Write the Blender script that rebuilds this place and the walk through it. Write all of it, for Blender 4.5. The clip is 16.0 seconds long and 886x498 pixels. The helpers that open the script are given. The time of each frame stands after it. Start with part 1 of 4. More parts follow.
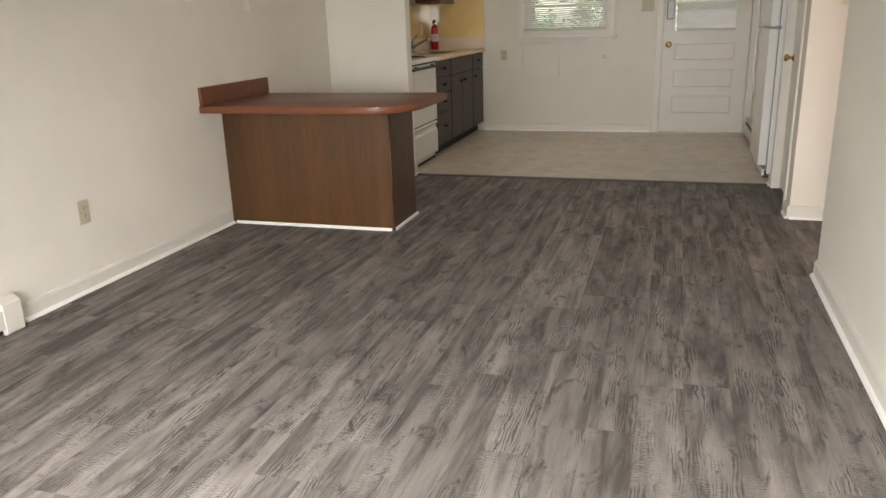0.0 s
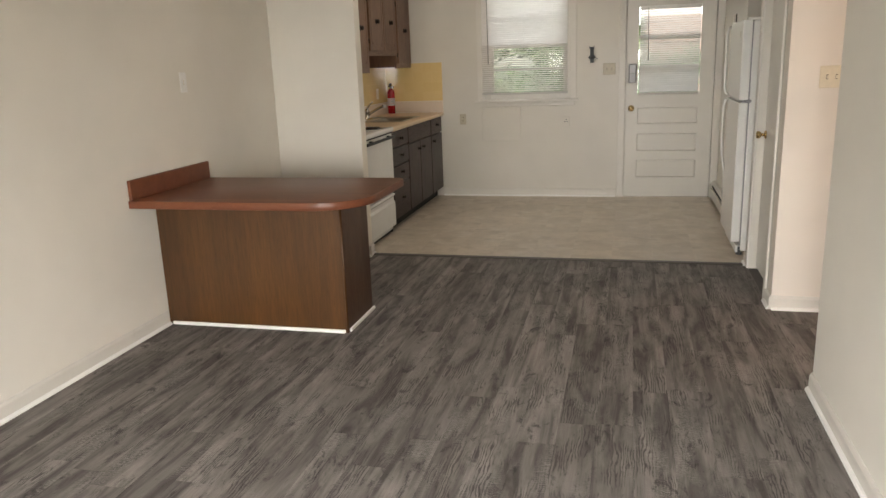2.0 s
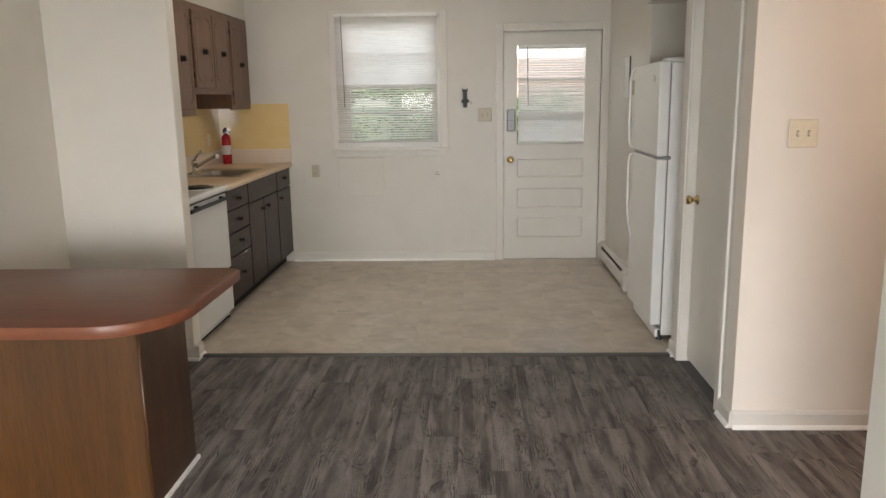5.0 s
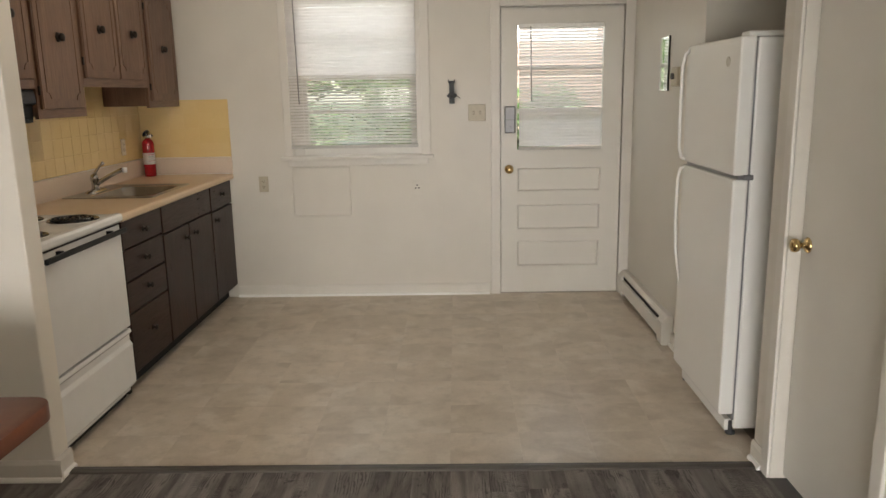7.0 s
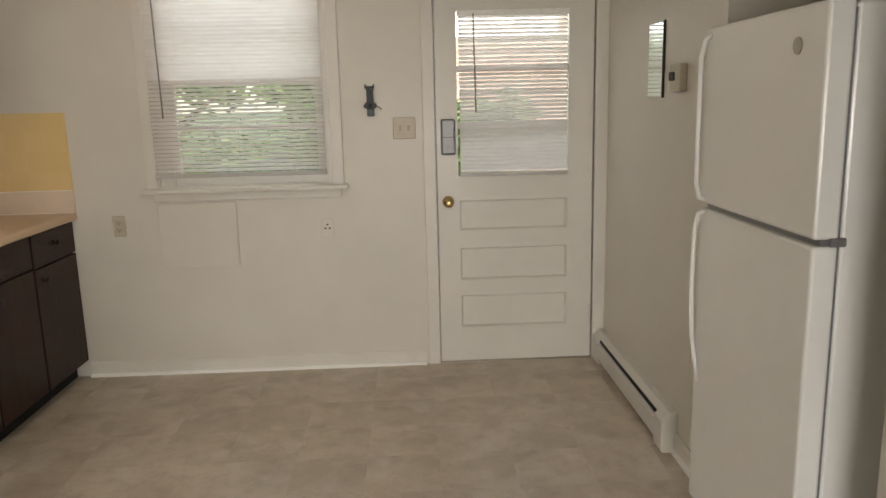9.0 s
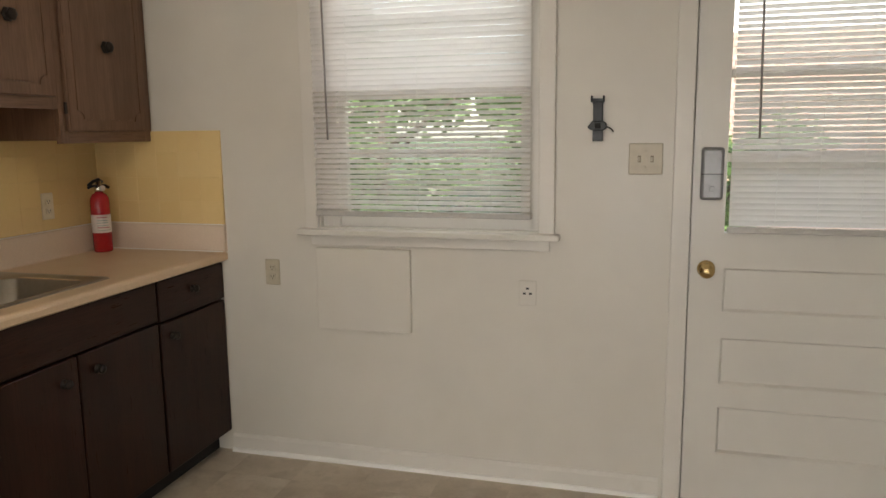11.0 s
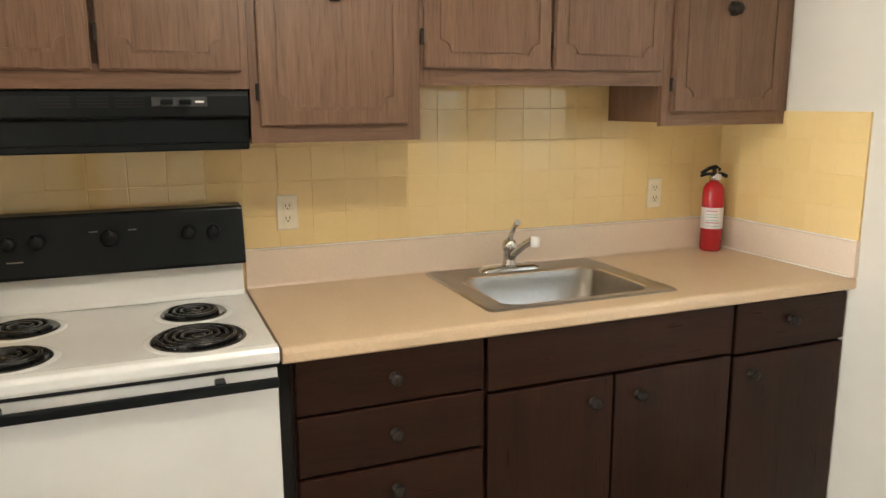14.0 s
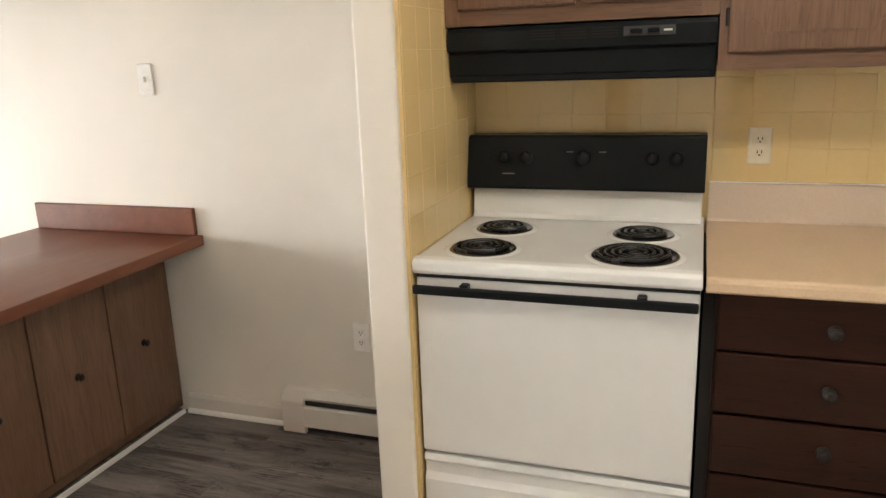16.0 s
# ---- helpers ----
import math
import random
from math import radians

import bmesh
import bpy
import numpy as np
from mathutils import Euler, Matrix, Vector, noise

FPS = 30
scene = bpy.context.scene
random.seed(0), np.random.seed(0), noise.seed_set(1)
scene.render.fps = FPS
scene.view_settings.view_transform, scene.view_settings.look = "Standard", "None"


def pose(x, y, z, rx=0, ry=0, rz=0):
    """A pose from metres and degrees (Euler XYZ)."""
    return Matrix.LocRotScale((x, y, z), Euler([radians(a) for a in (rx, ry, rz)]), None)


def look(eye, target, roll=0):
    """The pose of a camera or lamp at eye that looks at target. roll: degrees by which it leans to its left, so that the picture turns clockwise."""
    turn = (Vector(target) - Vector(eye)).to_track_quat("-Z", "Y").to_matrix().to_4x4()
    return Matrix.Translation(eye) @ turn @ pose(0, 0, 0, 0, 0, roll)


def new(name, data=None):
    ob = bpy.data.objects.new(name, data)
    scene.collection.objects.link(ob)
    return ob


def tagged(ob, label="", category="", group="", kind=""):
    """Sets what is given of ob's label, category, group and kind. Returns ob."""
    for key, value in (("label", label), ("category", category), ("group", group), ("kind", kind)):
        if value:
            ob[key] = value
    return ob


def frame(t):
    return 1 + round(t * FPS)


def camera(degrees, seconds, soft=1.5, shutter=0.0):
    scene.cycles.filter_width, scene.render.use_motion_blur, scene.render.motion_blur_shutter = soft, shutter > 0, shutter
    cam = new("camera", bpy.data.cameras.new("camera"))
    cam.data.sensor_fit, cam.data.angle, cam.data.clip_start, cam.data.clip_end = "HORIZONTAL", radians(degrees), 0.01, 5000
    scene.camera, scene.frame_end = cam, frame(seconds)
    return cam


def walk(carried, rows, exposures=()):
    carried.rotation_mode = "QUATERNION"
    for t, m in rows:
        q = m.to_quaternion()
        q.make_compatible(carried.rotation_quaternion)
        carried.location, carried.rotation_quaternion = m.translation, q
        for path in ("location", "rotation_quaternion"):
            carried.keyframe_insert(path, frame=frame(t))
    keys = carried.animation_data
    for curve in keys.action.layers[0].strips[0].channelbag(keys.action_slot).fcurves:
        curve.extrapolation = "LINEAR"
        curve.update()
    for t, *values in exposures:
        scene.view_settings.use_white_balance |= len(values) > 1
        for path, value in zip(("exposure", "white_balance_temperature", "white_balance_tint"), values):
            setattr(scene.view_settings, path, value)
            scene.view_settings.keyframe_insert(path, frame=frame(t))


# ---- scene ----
cam = camera(61.4, 16.0)
PATH = [
    (0, (0.038, 0.048, 1.264), (-0.532, 1.873, 0.677), -1.8),
    (0.5, (0.04, 0.245, 1.376), (-0.548, 2.067, 0.797), -1.1),
    (1, (0.074, 0.329, 1.476), (-0.518, 2.147, 0.888), -2.1),
    (1.5, (0.035, 0.395, 1.472), (-0.547, 2.22, 0.896), -2.7),
    (2, (-0.067, 0.512, 1.495), (-0.544, 2.392, 1.005), -2.1),
    (2.5, (-0.146, 0.596, 1.491), (-0.551, 2.506, 1.057), -0.9),
    (3, (-0.181, 0.677, 1.481), (-0.526, 2.6, 1.054), -1.0),
    (3.5, (-0.236, 0.897, 1.502), (-0.525, 2.838, 1.116), -1.0),
    (4, (-0.306, 1.134, 1.501), (-0.518, 3.085, 1.116), -0.9),
    (4.5, (-0.4, 1.458, 1.527), (-0.495, 3.419, 1.142), -1.0),
    (5, (-0.411, 1.792, 1.507), (-0.489, 3.751, 1.109), -0.9),
    (5.2, (-0.411, 1.939, 1.519), (-0.493, 3.895, 1.114), -0.9),
    (7.3, (-0.441, 3.461, 1.499), (-0.466, 5.417, 1.083), -1.4),
    (7.5, (-0.444, 3.609, 1.515), (-0.449, 5.563, 1.09), -1.8),
    (8, (-0.44, 3.905, 1.515), (-0.322, 5.853, 1.078), -1.9),
    (8.2, (-0.405, 4.033, 1.509), (-0.256, 5.98, 1.075), -1.6),
    (10.3, (-0.192, 5.388, 1.479), (-0.486, 7.34, 1.156), -0.8),
    (10.5, (-0.2, 5.483, 1.474), (-0.572, 7.421, 1.147), -0.8),
    (11, (-0.266, 5.778, 1.463), (-0.796, 7.681, 1.149), -0.7),
    (11.5, (-0.34, 5.985, 1.48), (-1.154, 7.785, 1.167), -1.3),
    (12, (-0.263, 6.203, 1.487), (-1.498, 7.744, 1.172), -0.5),
    (12.5, (-0.197, 6.331, 1.501), (-1.689, 7.618, 1.157), -0.2),
    (13, (-0.207, 6.381, 1.507), (-1.846, 7.461, 1.121), -0.4),
    (13.5, (-0.278, 6.428, 1.5), (-2.014, 7.342, 1.113), 0.0),
    (14, (-0.374, 6.552, 1.509), (-2.196, 7.282, 1.125), -0.3),
    (14.5, (-0.372, 6.649, 1.5), (-2.282, 7.06, 1.075), -0.9),
    (15, (-0.319, 6.762, 1.477), (-2.263, 6.82, 1.011), -0.9),
    (15.5, (-0.3, 6.82, 1.476), (-2.208, 6.53, 0.954), -1.5),
    (16, (-0.287, 6.796, 1.469), (-2.114, 6.157, 0.968), -2.1),
]
walk(cam, [(t, look(eye, target, roll)) for t, eye, target, roll in PATH],
     exposures=[(0, 1.34, 6700, 10), (1.5, 1.42, 6700, 10), (3.5, 1.46, 7100, 12), (5.0, 1.56, 6350, 11), (7.5, 1.6, 6850, 11), (8.0, 1.56, 6900, 11), (10.5, 1.38, 6800, 12),
                (11.5, 1.5, 6800, 11), (12.0, 1.78, 7200, 13), (12.5, 2.05, 7000, 13), (13.5, 2.5, 6600, 9), (14.5, 2.88, 6350, 7), (15.0, 2.82, 6400, 9), (15.5, 2.66, 6450, 10), (16.0, 2.6, 6350, 10)])

# ---------- world, sun, large lights ----------
world = bpy.data.worlds.new("world")
scene.world = world
world.use_nodes = True
wn = world.node_tree
sky = wn.nodes.new("ShaderNodeTexSky")
sky.sky_type = "NISHITA"
sky.sun_disc = False
sky.sun_elevation, sky.sun_rotation = radians(43), radians(152)
wn.links.new(sky.outputs["Color"], wn.nodes["Background"].inputs["Color"])
wn.nodes["Background"].inputs["Strength"].default_value = 0.15


def lamp(name, kind, energy, color, m, **kw):
    data = bpy.data.lights.new(name, kind)
    data.energy, data.color = energy, color
    for key, value in kw.items():
        if key == "size":
            data.size = value
        elif key == "size_y":
            data.shape = "RECTANGLE"
            data.size_y = value
        elif key == "radius":
            data.shadow_soft_size = value
        elif key == "spread":
            data.spread = radians(value)
        elif key == "angle":
            data.angle = radians(value)
    ob = new(name, data)
    ob.matrix_world = m
    return ob


lamp("sun", "SUN", 5.0, (1.0, 0.95, 0.87), look((2.6, -5, 5.2), (0, 0, 0)), angle=0.5)
# sky light through the front-room window behind the start of the walk
lamp("front_window_light", "AREA", 48, (1.0, 0.98, 0.965), look((-0.75, -0.5, 1.07), (-0.75, 0.25, 0.395)), size=2.2, size_y=1.4, spread=124)
# fill lamp added outside to make the kitchen window and door blinds brighter
lamp("kitchen_window_light", "AREA", 4.0, (0.98, 0.99, 1.0), look((-0.45, 9.32, 2.08), (-0.45, 8.7, 1.6)), size=2.3, size_y=0.5)
lamp("kitchen_lamp_light", "POINT", 4.9, (1.0, 0.90, 0.76), pose(-1.26, 7.06, 2.27), radius=0.055)
# added warm lamp, out of view, for the light that comes from the hall
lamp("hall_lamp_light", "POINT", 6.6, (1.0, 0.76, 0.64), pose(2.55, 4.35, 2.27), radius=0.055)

# ---------- helpers for meshes ----------


def link_mesh(name, bm, material):
    me = bpy.data.meshes.new(name)
    bm.normal_update()
    bm.to_mesh(me)
    bm.free()
    me.materials.append(material)
    return new(name, me)


def part(name, bm, material, parent, label=""):
    ob = link_mesh(name, bm, material)
    ob.parent = parent
    ob.matrix_parent_inverse = Matrix.Translation(-parent.location)
    return tagged(ob, label)


def thing(name, loc, label, category, group=""):
    ob = new(name)
    ob.empty_display_size = 0.1
    ob.location = loc
    return tagged(ob, label, category, group)


def single(name, bm, material, label, category, group=""):
    return tagged(link_mesh(name, bm, material), label, category, group)


def structure(name, bm, material, label, category="wall"):
    return tagged(link_mesh(name, bm, material), label, category, "", "structure")


def piece(name, mesh, loc, parent, rot=(0, 0, 0)):
    ob = new(name, mesh)
    ob.location = loc
    ob.rotation_euler = rot
    ob.parent = parent
    ob.matrix_parent_inverse = Matrix.Translation(-parent.location)
    return ob


def box(x0, x1, y0, y1, z0, z1, bevel=0.0, seg=1, bm=None):
    b = bmesh.new()
    bmesh.ops.create_cube(b, size=1.0)
    for v in b.verts:
        v.co = Vector((x0 + (v.co.x + 0.5) * (x1 - x0), y0 + (v.co.y + 0.5) * (y1 - y0), z0 + (v.co.z + 0.5) * (z1 - z0)))
    if bevel > 0:
        bmesh.ops.bevel(b, geom=list(b.edges), offset=bevel, segments=seg, profile=0.5, affect="EDGES")
    return merge(bm, b)


def merge(bm, b):
    if bm is None:
        return b
    me = bpy.data.meshes.new("tmp")
    b.to_mesh(me)
    b.free()
    bm.from_mesh(me)
    bpy.data.meshes.remove(me)
    return bm


def boxes(*rows, bevel=0.0):
    bm = bmesh.new()
    for r in rows:
        box(*r, bevel=bevel, bm=bm)
    return bm


def prism(points, axis, a, b, bevel=0.0, seg=1, bm=None):
    """A closed outline in the two other axes, drawn out along axis from a to b."""
    m = bmesh.new()

    def place(p, q, h):
        return {"x": (h, p, q), "y": (p, h, q), "z": (p, q, h)}[axis]
    lo = [m.verts.new(place(p, q, a)) for p, q in points]
    hi = [m.verts.new(place(p, q, b)) for p, q in points]
    n = len(points)
    m.faces.new(lo)
    m.faces.new(hi)
    for i in range(n):
        m.faces.new((lo[i], lo[(i + 1) % n], hi[(i + 1) % n], hi[i]))
    bmesh.ops.recalc_face_normals(m, faces=m.faces)
    if bevel > 0:
        bmesh.ops.bevel(m, geom=[e for e in m.edges if e.calc_face_angle(0) > 0.6], offset=bevel, segments=seg, profile=0.5, affect="EDGES")
    return merge(bm, m)


def turned(profile, base, axis="z", steps=24, bm=None):
    """A turned body: profile of (radius, height) about an axis through base."""
    m = bmesh.new()
    rings = []
    for r, h in profile:
        ring = []
        for i in range(steps):
            a = 2 * math.pi * i / steps
            c, s = r * math.cos(a), r * math.sin(a)
            v = {"z": (c, s, h), "x": (h, c, s), "y": (c, h, s)}[axis]
            ring.append(m.verts.new(Vector(base) + Vector(v)))
        rings.append(ring)
    for lo, hi in zip(rings, rings[1:]):
        for i in range(steps):
            m.faces.new((lo[i], lo[(i + 1) % steps], hi[(i + 1) % steps], hi[i]))
    m.faces.new(rings[0])
    m.faces.new(rings[-1])
    bmesh.ops.recalc_face_normals(m, faces=m.faces)
    for f in m.faces:
        f.smooth = len(f.verts) == 4
    return merge(bm, m)


def tube(path, radius, steps=10, bm=None, taper=None):
    """A round bar along a path of points."""
    m = bmesh.new()
    pts = [Vector(p) for p in path]
    rings = []
    side = None
    for i, p in enumerate(pts):
        d = (pts[min(i + 1, len(pts) - 1)] - pts[max(i - 1, 0)]).normalized()
        ref = Vector((0, 0, 1)) if abs(d.z) < 0.9 else Vector((1, 0, 0))
        side = d.cross(ref).normalized() if side is None else (side - d * side.dot(d)).normalized()
        up = side.cross(d)
        r = radius if taper is None else radius * taper[i]
        rings.append([m.verts.new(p + (side * math.cos(2 * math.pi * k / steps) + up * math.sin(2 * math.pi * k / steps)) * r) for k in range(steps)])
    for lo, hi in zip(rings, rings[1:]):
        for k in range(steps):
            m.faces.new((lo[k], lo[(k + 1) % steps], hi[(k + 1) % steps], hi[k]))
    m.faces.new(rings[0])
    m.faces.new(rings[-1])
    bmesh.ops.recalc_face_normals(m, faces=m.faces)
    for f in m.faces:
        f.smooth = len(f.verts) == 4
    return merge(bm, m)


# ---------- materials ----------


class Nodes:
    def __init__(self, name):
        self.m = bpy.data.materials.new(name)
        self.m.use_nodes = True
        self.t = self.m.node_tree
        self.b = self.t.nodes["Principled BSDF"]
        co = self.t.nodes.new("ShaderNodeTexCoord")
        self.co = co.outputs["Object"]

    def node(self, kind, **inputs):
        n = self.t.nodes.new(kind)
        for key, value in inputs.items():
            self.set(n.inputs[key.replace("_", " ")], value)
        return n

    def set(self, socket, value):
        if isinstance(value, bpy.types.NodeSocket):
            self.t.links.new(value, socket)
        else:
            socket.default_value = value

    def mapped(self, scale, shift=True):
        mp = self.node("ShaderNodeMapping", Vector=self.co, Scale=scale)
        if shift:
            info = self.node("ShaderNodeObjectInfo")
            comb = self.node("ShaderNodeVectorMath")
            comb.operation = "SCALE"
            comb.inputs[0].default_value = (37.0, 91.0, 53.0)
            self.t.links.new(info.outputs["Random"], comb.inputs["Scale"])
            self.t.links.new(comb.outputs[0], mp.inputs["Location"])
        return mp.outputs[0]

    def noise(self, vec, scale, detail=4.0, rough=0.55, distort=0.0):
        n = self.node("ShaderNodeTexNoise", Vector=vec, Scale=scale, Detail=detail, Roughness=rough, Distortion=distort)
        return n.outputs["Fac"]

    def ramp(self, fac, *stops):
        r = self.node("ShaderNodeValToRGB", Fac=fac)
        el = r.color_ramp.elements
        while len(el) < len(stops):
            el.new(0.5)
        for e, (p, c) in zip(el, stops):
            e.position, e.color = p, (c, c, c, 1) if isinstance(c, float) else (*c, 1)
        return r.outputs["Color"]

    def mix(self, fac, a, b, how="MIX"):
        n = self.node("ShaderNodeMix")
        n.data_type, n.blend_type = "RGBA", how
        self.set(n.inputs[0], fac)
        self.set(n.inputs[6], (*a, 1) if isinstance(a, tuple) else a)
        self.set(n.inputs[7], (*b, 1) if isinstance(b, tuple) else b)
        return n.outputs[2]

    def bump(self, height, strength, distance=0.001):
        self.t.links.new(self.node("ShaderNodeBump", Height=height, Strength=strength, Distance=distance).outputs[0], self.b.inputs["Normal"])

    def done(self, color, rough, metal=0.0, **more):
        self.set(self.b.inputs["Base Color"], (*color, 1) if isinstance(color, tuple) else color)
        self.set(self.b.inputs["Roughness"], rough)
        self.b.inputs["Metallic"].default_value = metal
        for key, value in more.items():
            self.b.inputs[key.replace("_", " ")].default_value = value
        return self.m


def vary(c, k):
    return tuple(min(1.0, v * k) for v in c)


def paint(name, color, rough=0.55, stipple=260.0, relief=0.12, blotch=0.05, scuff=None):
    n = Nodes(name)
    big = n.noise(n.mapped((1, 1, 1), False), 1.7, 3)
    c = n.mix(n.ramp(big, (0.3, 0.0), (0.7, 1.0)), vary(color, 1 - blotch), vary(color, 1 + blotch * 0.5))
    if scuff:
        s = n.noise(n.mapped((1, 1, 1), False), 9.0, 6, 0.7)
        c = n.mix(n.ramp(s, (0.62, 0.0), (0.75, 0.5)), c, scuff)
    n.bump(n.noise(n.mapped((1, 1, 1), False), stipple, 2), relief, 0.0006)
    return n.done(c, n.ramp(big, (0.3, rough - 0.05), (0.7, rough + 0.05)))


def wood(name, dark, light, along, rough=0.4, tone=0.15, scale=1.0, coarse=9.0, relief=0.25, fleck=0.4, shine=0.5):
    n = Nodes(name)
    s = {"x": (0.06, 1, 1), "y": (1, 0.06, 1), "z": (1, 1, 0.06)}[along]
    v = n.mapped(tuple(k * scale for k in s))
    fine = n.noise(v, 120.0, 5, 0.65)
    mid = n.noise(v, coarse, 4, 0.6, 1.2)
    pores = n.noise(n.mapped(tuple(k * scale * 0.6 for k in s)), 330.0, 2, 0.5)
    c = n.mix(n.ramp(mid, (0.3, 0.0), (0.72, 1.0)), dark, light)
    c = n.mix(n.ramp(fine, (0.35, fleck), (0.6, 0.0)), c, vary(dark, 0.55))
    c = n.mix(n.ramp(pores, (0.34, fleck * 0.9), (0.42, 0.0)), c, vary(dark, 0.4))
    info = n.node("ShaderNodeObjectInfo").outputs["Random"]
    c = n.mix(n.ramp(info, (0.0, tone), (1.0, 0.0)), c, vary(dark, 0.8))
    n.bump(fine, relief, 0.0006)
    n.b.inputs["Specular IOR Level"].default_value = shine
    return n.done(c, n.ramp(fine, (0.3, rough + 0.08), (0.7, rough - 0.06)))


def plain(name, color, rough, metal=0.0, speck=0.06, scale=40.0, even=False, **more):
    n = Nodes(name)
    v = n.mapped((1, 1, 1))
    f = n.noise(v, scale, 4)
    c = n.mix(n.ramp(f, (0.3, 0.0), (0.7, 1.0)), vary(color, 1 - speck), vary(color, 1 + speck * 0.6))
    if even:
        return n.done(c, rough, metal, **more)
    n.bump(f, 0.05, 0.0005)
    return n.done(c, n.ramp(n.noise(v, 6.0, 3), (0.3, max(0.02, rough - 0.04)), (0.7, rough + 0.05)), metal, **more)


def laminate():
    n = Nodes("cherry_laminate")
    v = n.mapped((0.12, 1.0, 1.0))
    g = n.noise(v, 26.0, 5, 0.6, 0.8)
    c = n.mix(n.ramp(n.noise(v, 7.0, 3), (0.3, 0.0), (0.7, 1.0)), (0.145, 0.042, 0.017), (0.20, 0.066, 0.028))
    c = n.mix(n.ramp(g, (0.38, 0.3), (0.55, 0.0)), c, (0.105, 0.028, 0.014))
    return n.done(c, 0.38)


def plank_material():
    n = Nodes("grey_plank")
    info = n.node("ShaderNodeObjectInfo").outputs["Random"]
    body = n.noise(n.mapped((7.0, 1.1, 1.0)), 1.5, 5, 0.6, 0.9)
    strip = n.noise(n.mapped((13.0, 0.5, 1.0)), 1.4, 2, 0.45, 0.2)
    streak = n.noise(n.mapped((34.0, 1.6, 1.0)), 2.0, 6, 0.7, 0.6)
    fibre = n.noise(n.mapped((150.0, 7.0, 1.0)), 1.6, 3, 0.6)
    knots = n.noise(n.mapped((11.0, 4.6, 1.0)), 1.2, 8, 0.8, 0.7)
    saw = n.node("ShaderNodeTexWave", Vector=n.mapped((0.5, 1.0, 1.0)), Scale=38.0, Distortion=9.0, Detail=4.0, Detail_Scale=1.6)
    saw.bands_direction = "Y"
    rings = n.node("ShaderNodeTexWave", Vector=n.mapped((1.0, 0.2, 1.0)), Scale=26.0, Distortion=13.0, Detail=3.0, Detail_Scale=1.1)
    rings.bands_direction = "X"
    c = n.mix(n.ramp(body, (0.36, 0.0), (0.62, 1.0)), (0.088, 0.078, 0.073), (0.276, 0.249, 0.230))
    c = n.mix(n.ramp(strip, (0.40, 0.36), (0.52, 0.0)), c, (0.065, 0.057, 0.054))
    pale = n.noise(n.mapped((12.0, 0.7, 1.0)), 1.3, 2, 0.4, 0.2)
    c = n.mix(n.ramp(pale, (0.52, 0.0), (0.60, 0.42)), c, (0.337, 0.307, 0.285))
    c = n.mix(n.ramp(streak, (0.36, 0.18), (0.56, 0.0)), c, (0.054, 0.047, 0.045))
    where = n.ramp(n.noise(n.mapped((7.0, 2.4, 1.0)), 1.4, 4), (0.50, 0.0), (0.58, 1.0))
    ring = n.mix(where, (0.000, 0.000, 0.000), n.ramp(rings.outputs["Fac"], (0.16, 0.75), (0.42, 0.0)))
    c = n.mix(ring, c, (0.048, 0.041, 0.040))
    where2 = n.ramp(n.noise(n.mapped((6.0, 2.2, 1.0)), 1.2, 4), (0.50, 0.0), (0.64, 0.6))
    lime = n.mix(where2, (0.000, 0.000, 0.000), n.ramp(saw.outputs["Fac"], (0.45, 0.0), (0.8, 1.0)))
    c = n.mix(lime, c, (0.381, 0.352, 0.331))
    c = n.mix(n.ramp(knots, (0.55, 0.0), (0.65, 0.8)), c, (0.028, 0.025, 0.025))
    c = n.mix(n.ramp(fibre, (0.36, 0.13), (0.58, 0.0)), c, (0.054, 0.047, 0.045))
    c = n.mix(n.ramp(info, (0.0, 0.3), (0.5, 0.08), (1.0, 0.0)), c, (0.076, 0.067, 0.061))
    n.bump(streak, 0.3, 0.0006)
    n.b.inputs["Specular IOR Level"].default_value = 0.08
    return n.done(c, n.ramp(streak, (0.3, 0.58), (0.7, 0.48)))


def vinyl_material():
    n = Nodes("mottled_vinyl")
    v = n.mapped((1, 1, 1))
    a = n.noise(v, 3.2, 4, 0.55, 0.3)
    b = n.noise(n.mapped((1.0, 1.15, 1.0)), 4.6, 4, 0.5, 0.4)
    d = n.noise(n.mapped((1.0, 1.1, 1.0)), 5.0, 4, 0.5, 0.5)
    f = n.noise(v, 90.0, 3)
    info = n.node("ShaderNodeObjectInfo").outputs["Random"]
    c = n.mix(n.ramp(a, (0.35, 0.0), (0.66, 1.0)), (0.503, 0.429, 0.342), (0.644, 0.559, 0.458))
    c = n.mix(n.ramp(b, (0.53, 0.0), (0.69, 0.5)), c, (0.339, 0.271, 0.203))
    c = n.mix(n.ramp(d, (0.52, 0.0), (0.68, 0.6)), c, (0.678, 0.616, 0.531))
    c = n.mix(n.ramp(f, (0.4, 0.10), (0.6, 0.0)), c, (0.316, 0.266, 0.203))
    c = n.mix(n.ramp(n.noise(v, 16.0, 5, 0.65), (0.5, 0.0), (0.72, 0.5)), c, (0.384, 0.322, 0.249))
    c = n.mix(n.ramp(info, (0.0, 0.04), (1.0, 0.0)), c, (0.373, 0.311, 0.243))
    n.bump(f, 0.1, 0.0004)
    return n.done(c, n.ramp(a, (0.3, 0.28), (0.7, 0.36)))


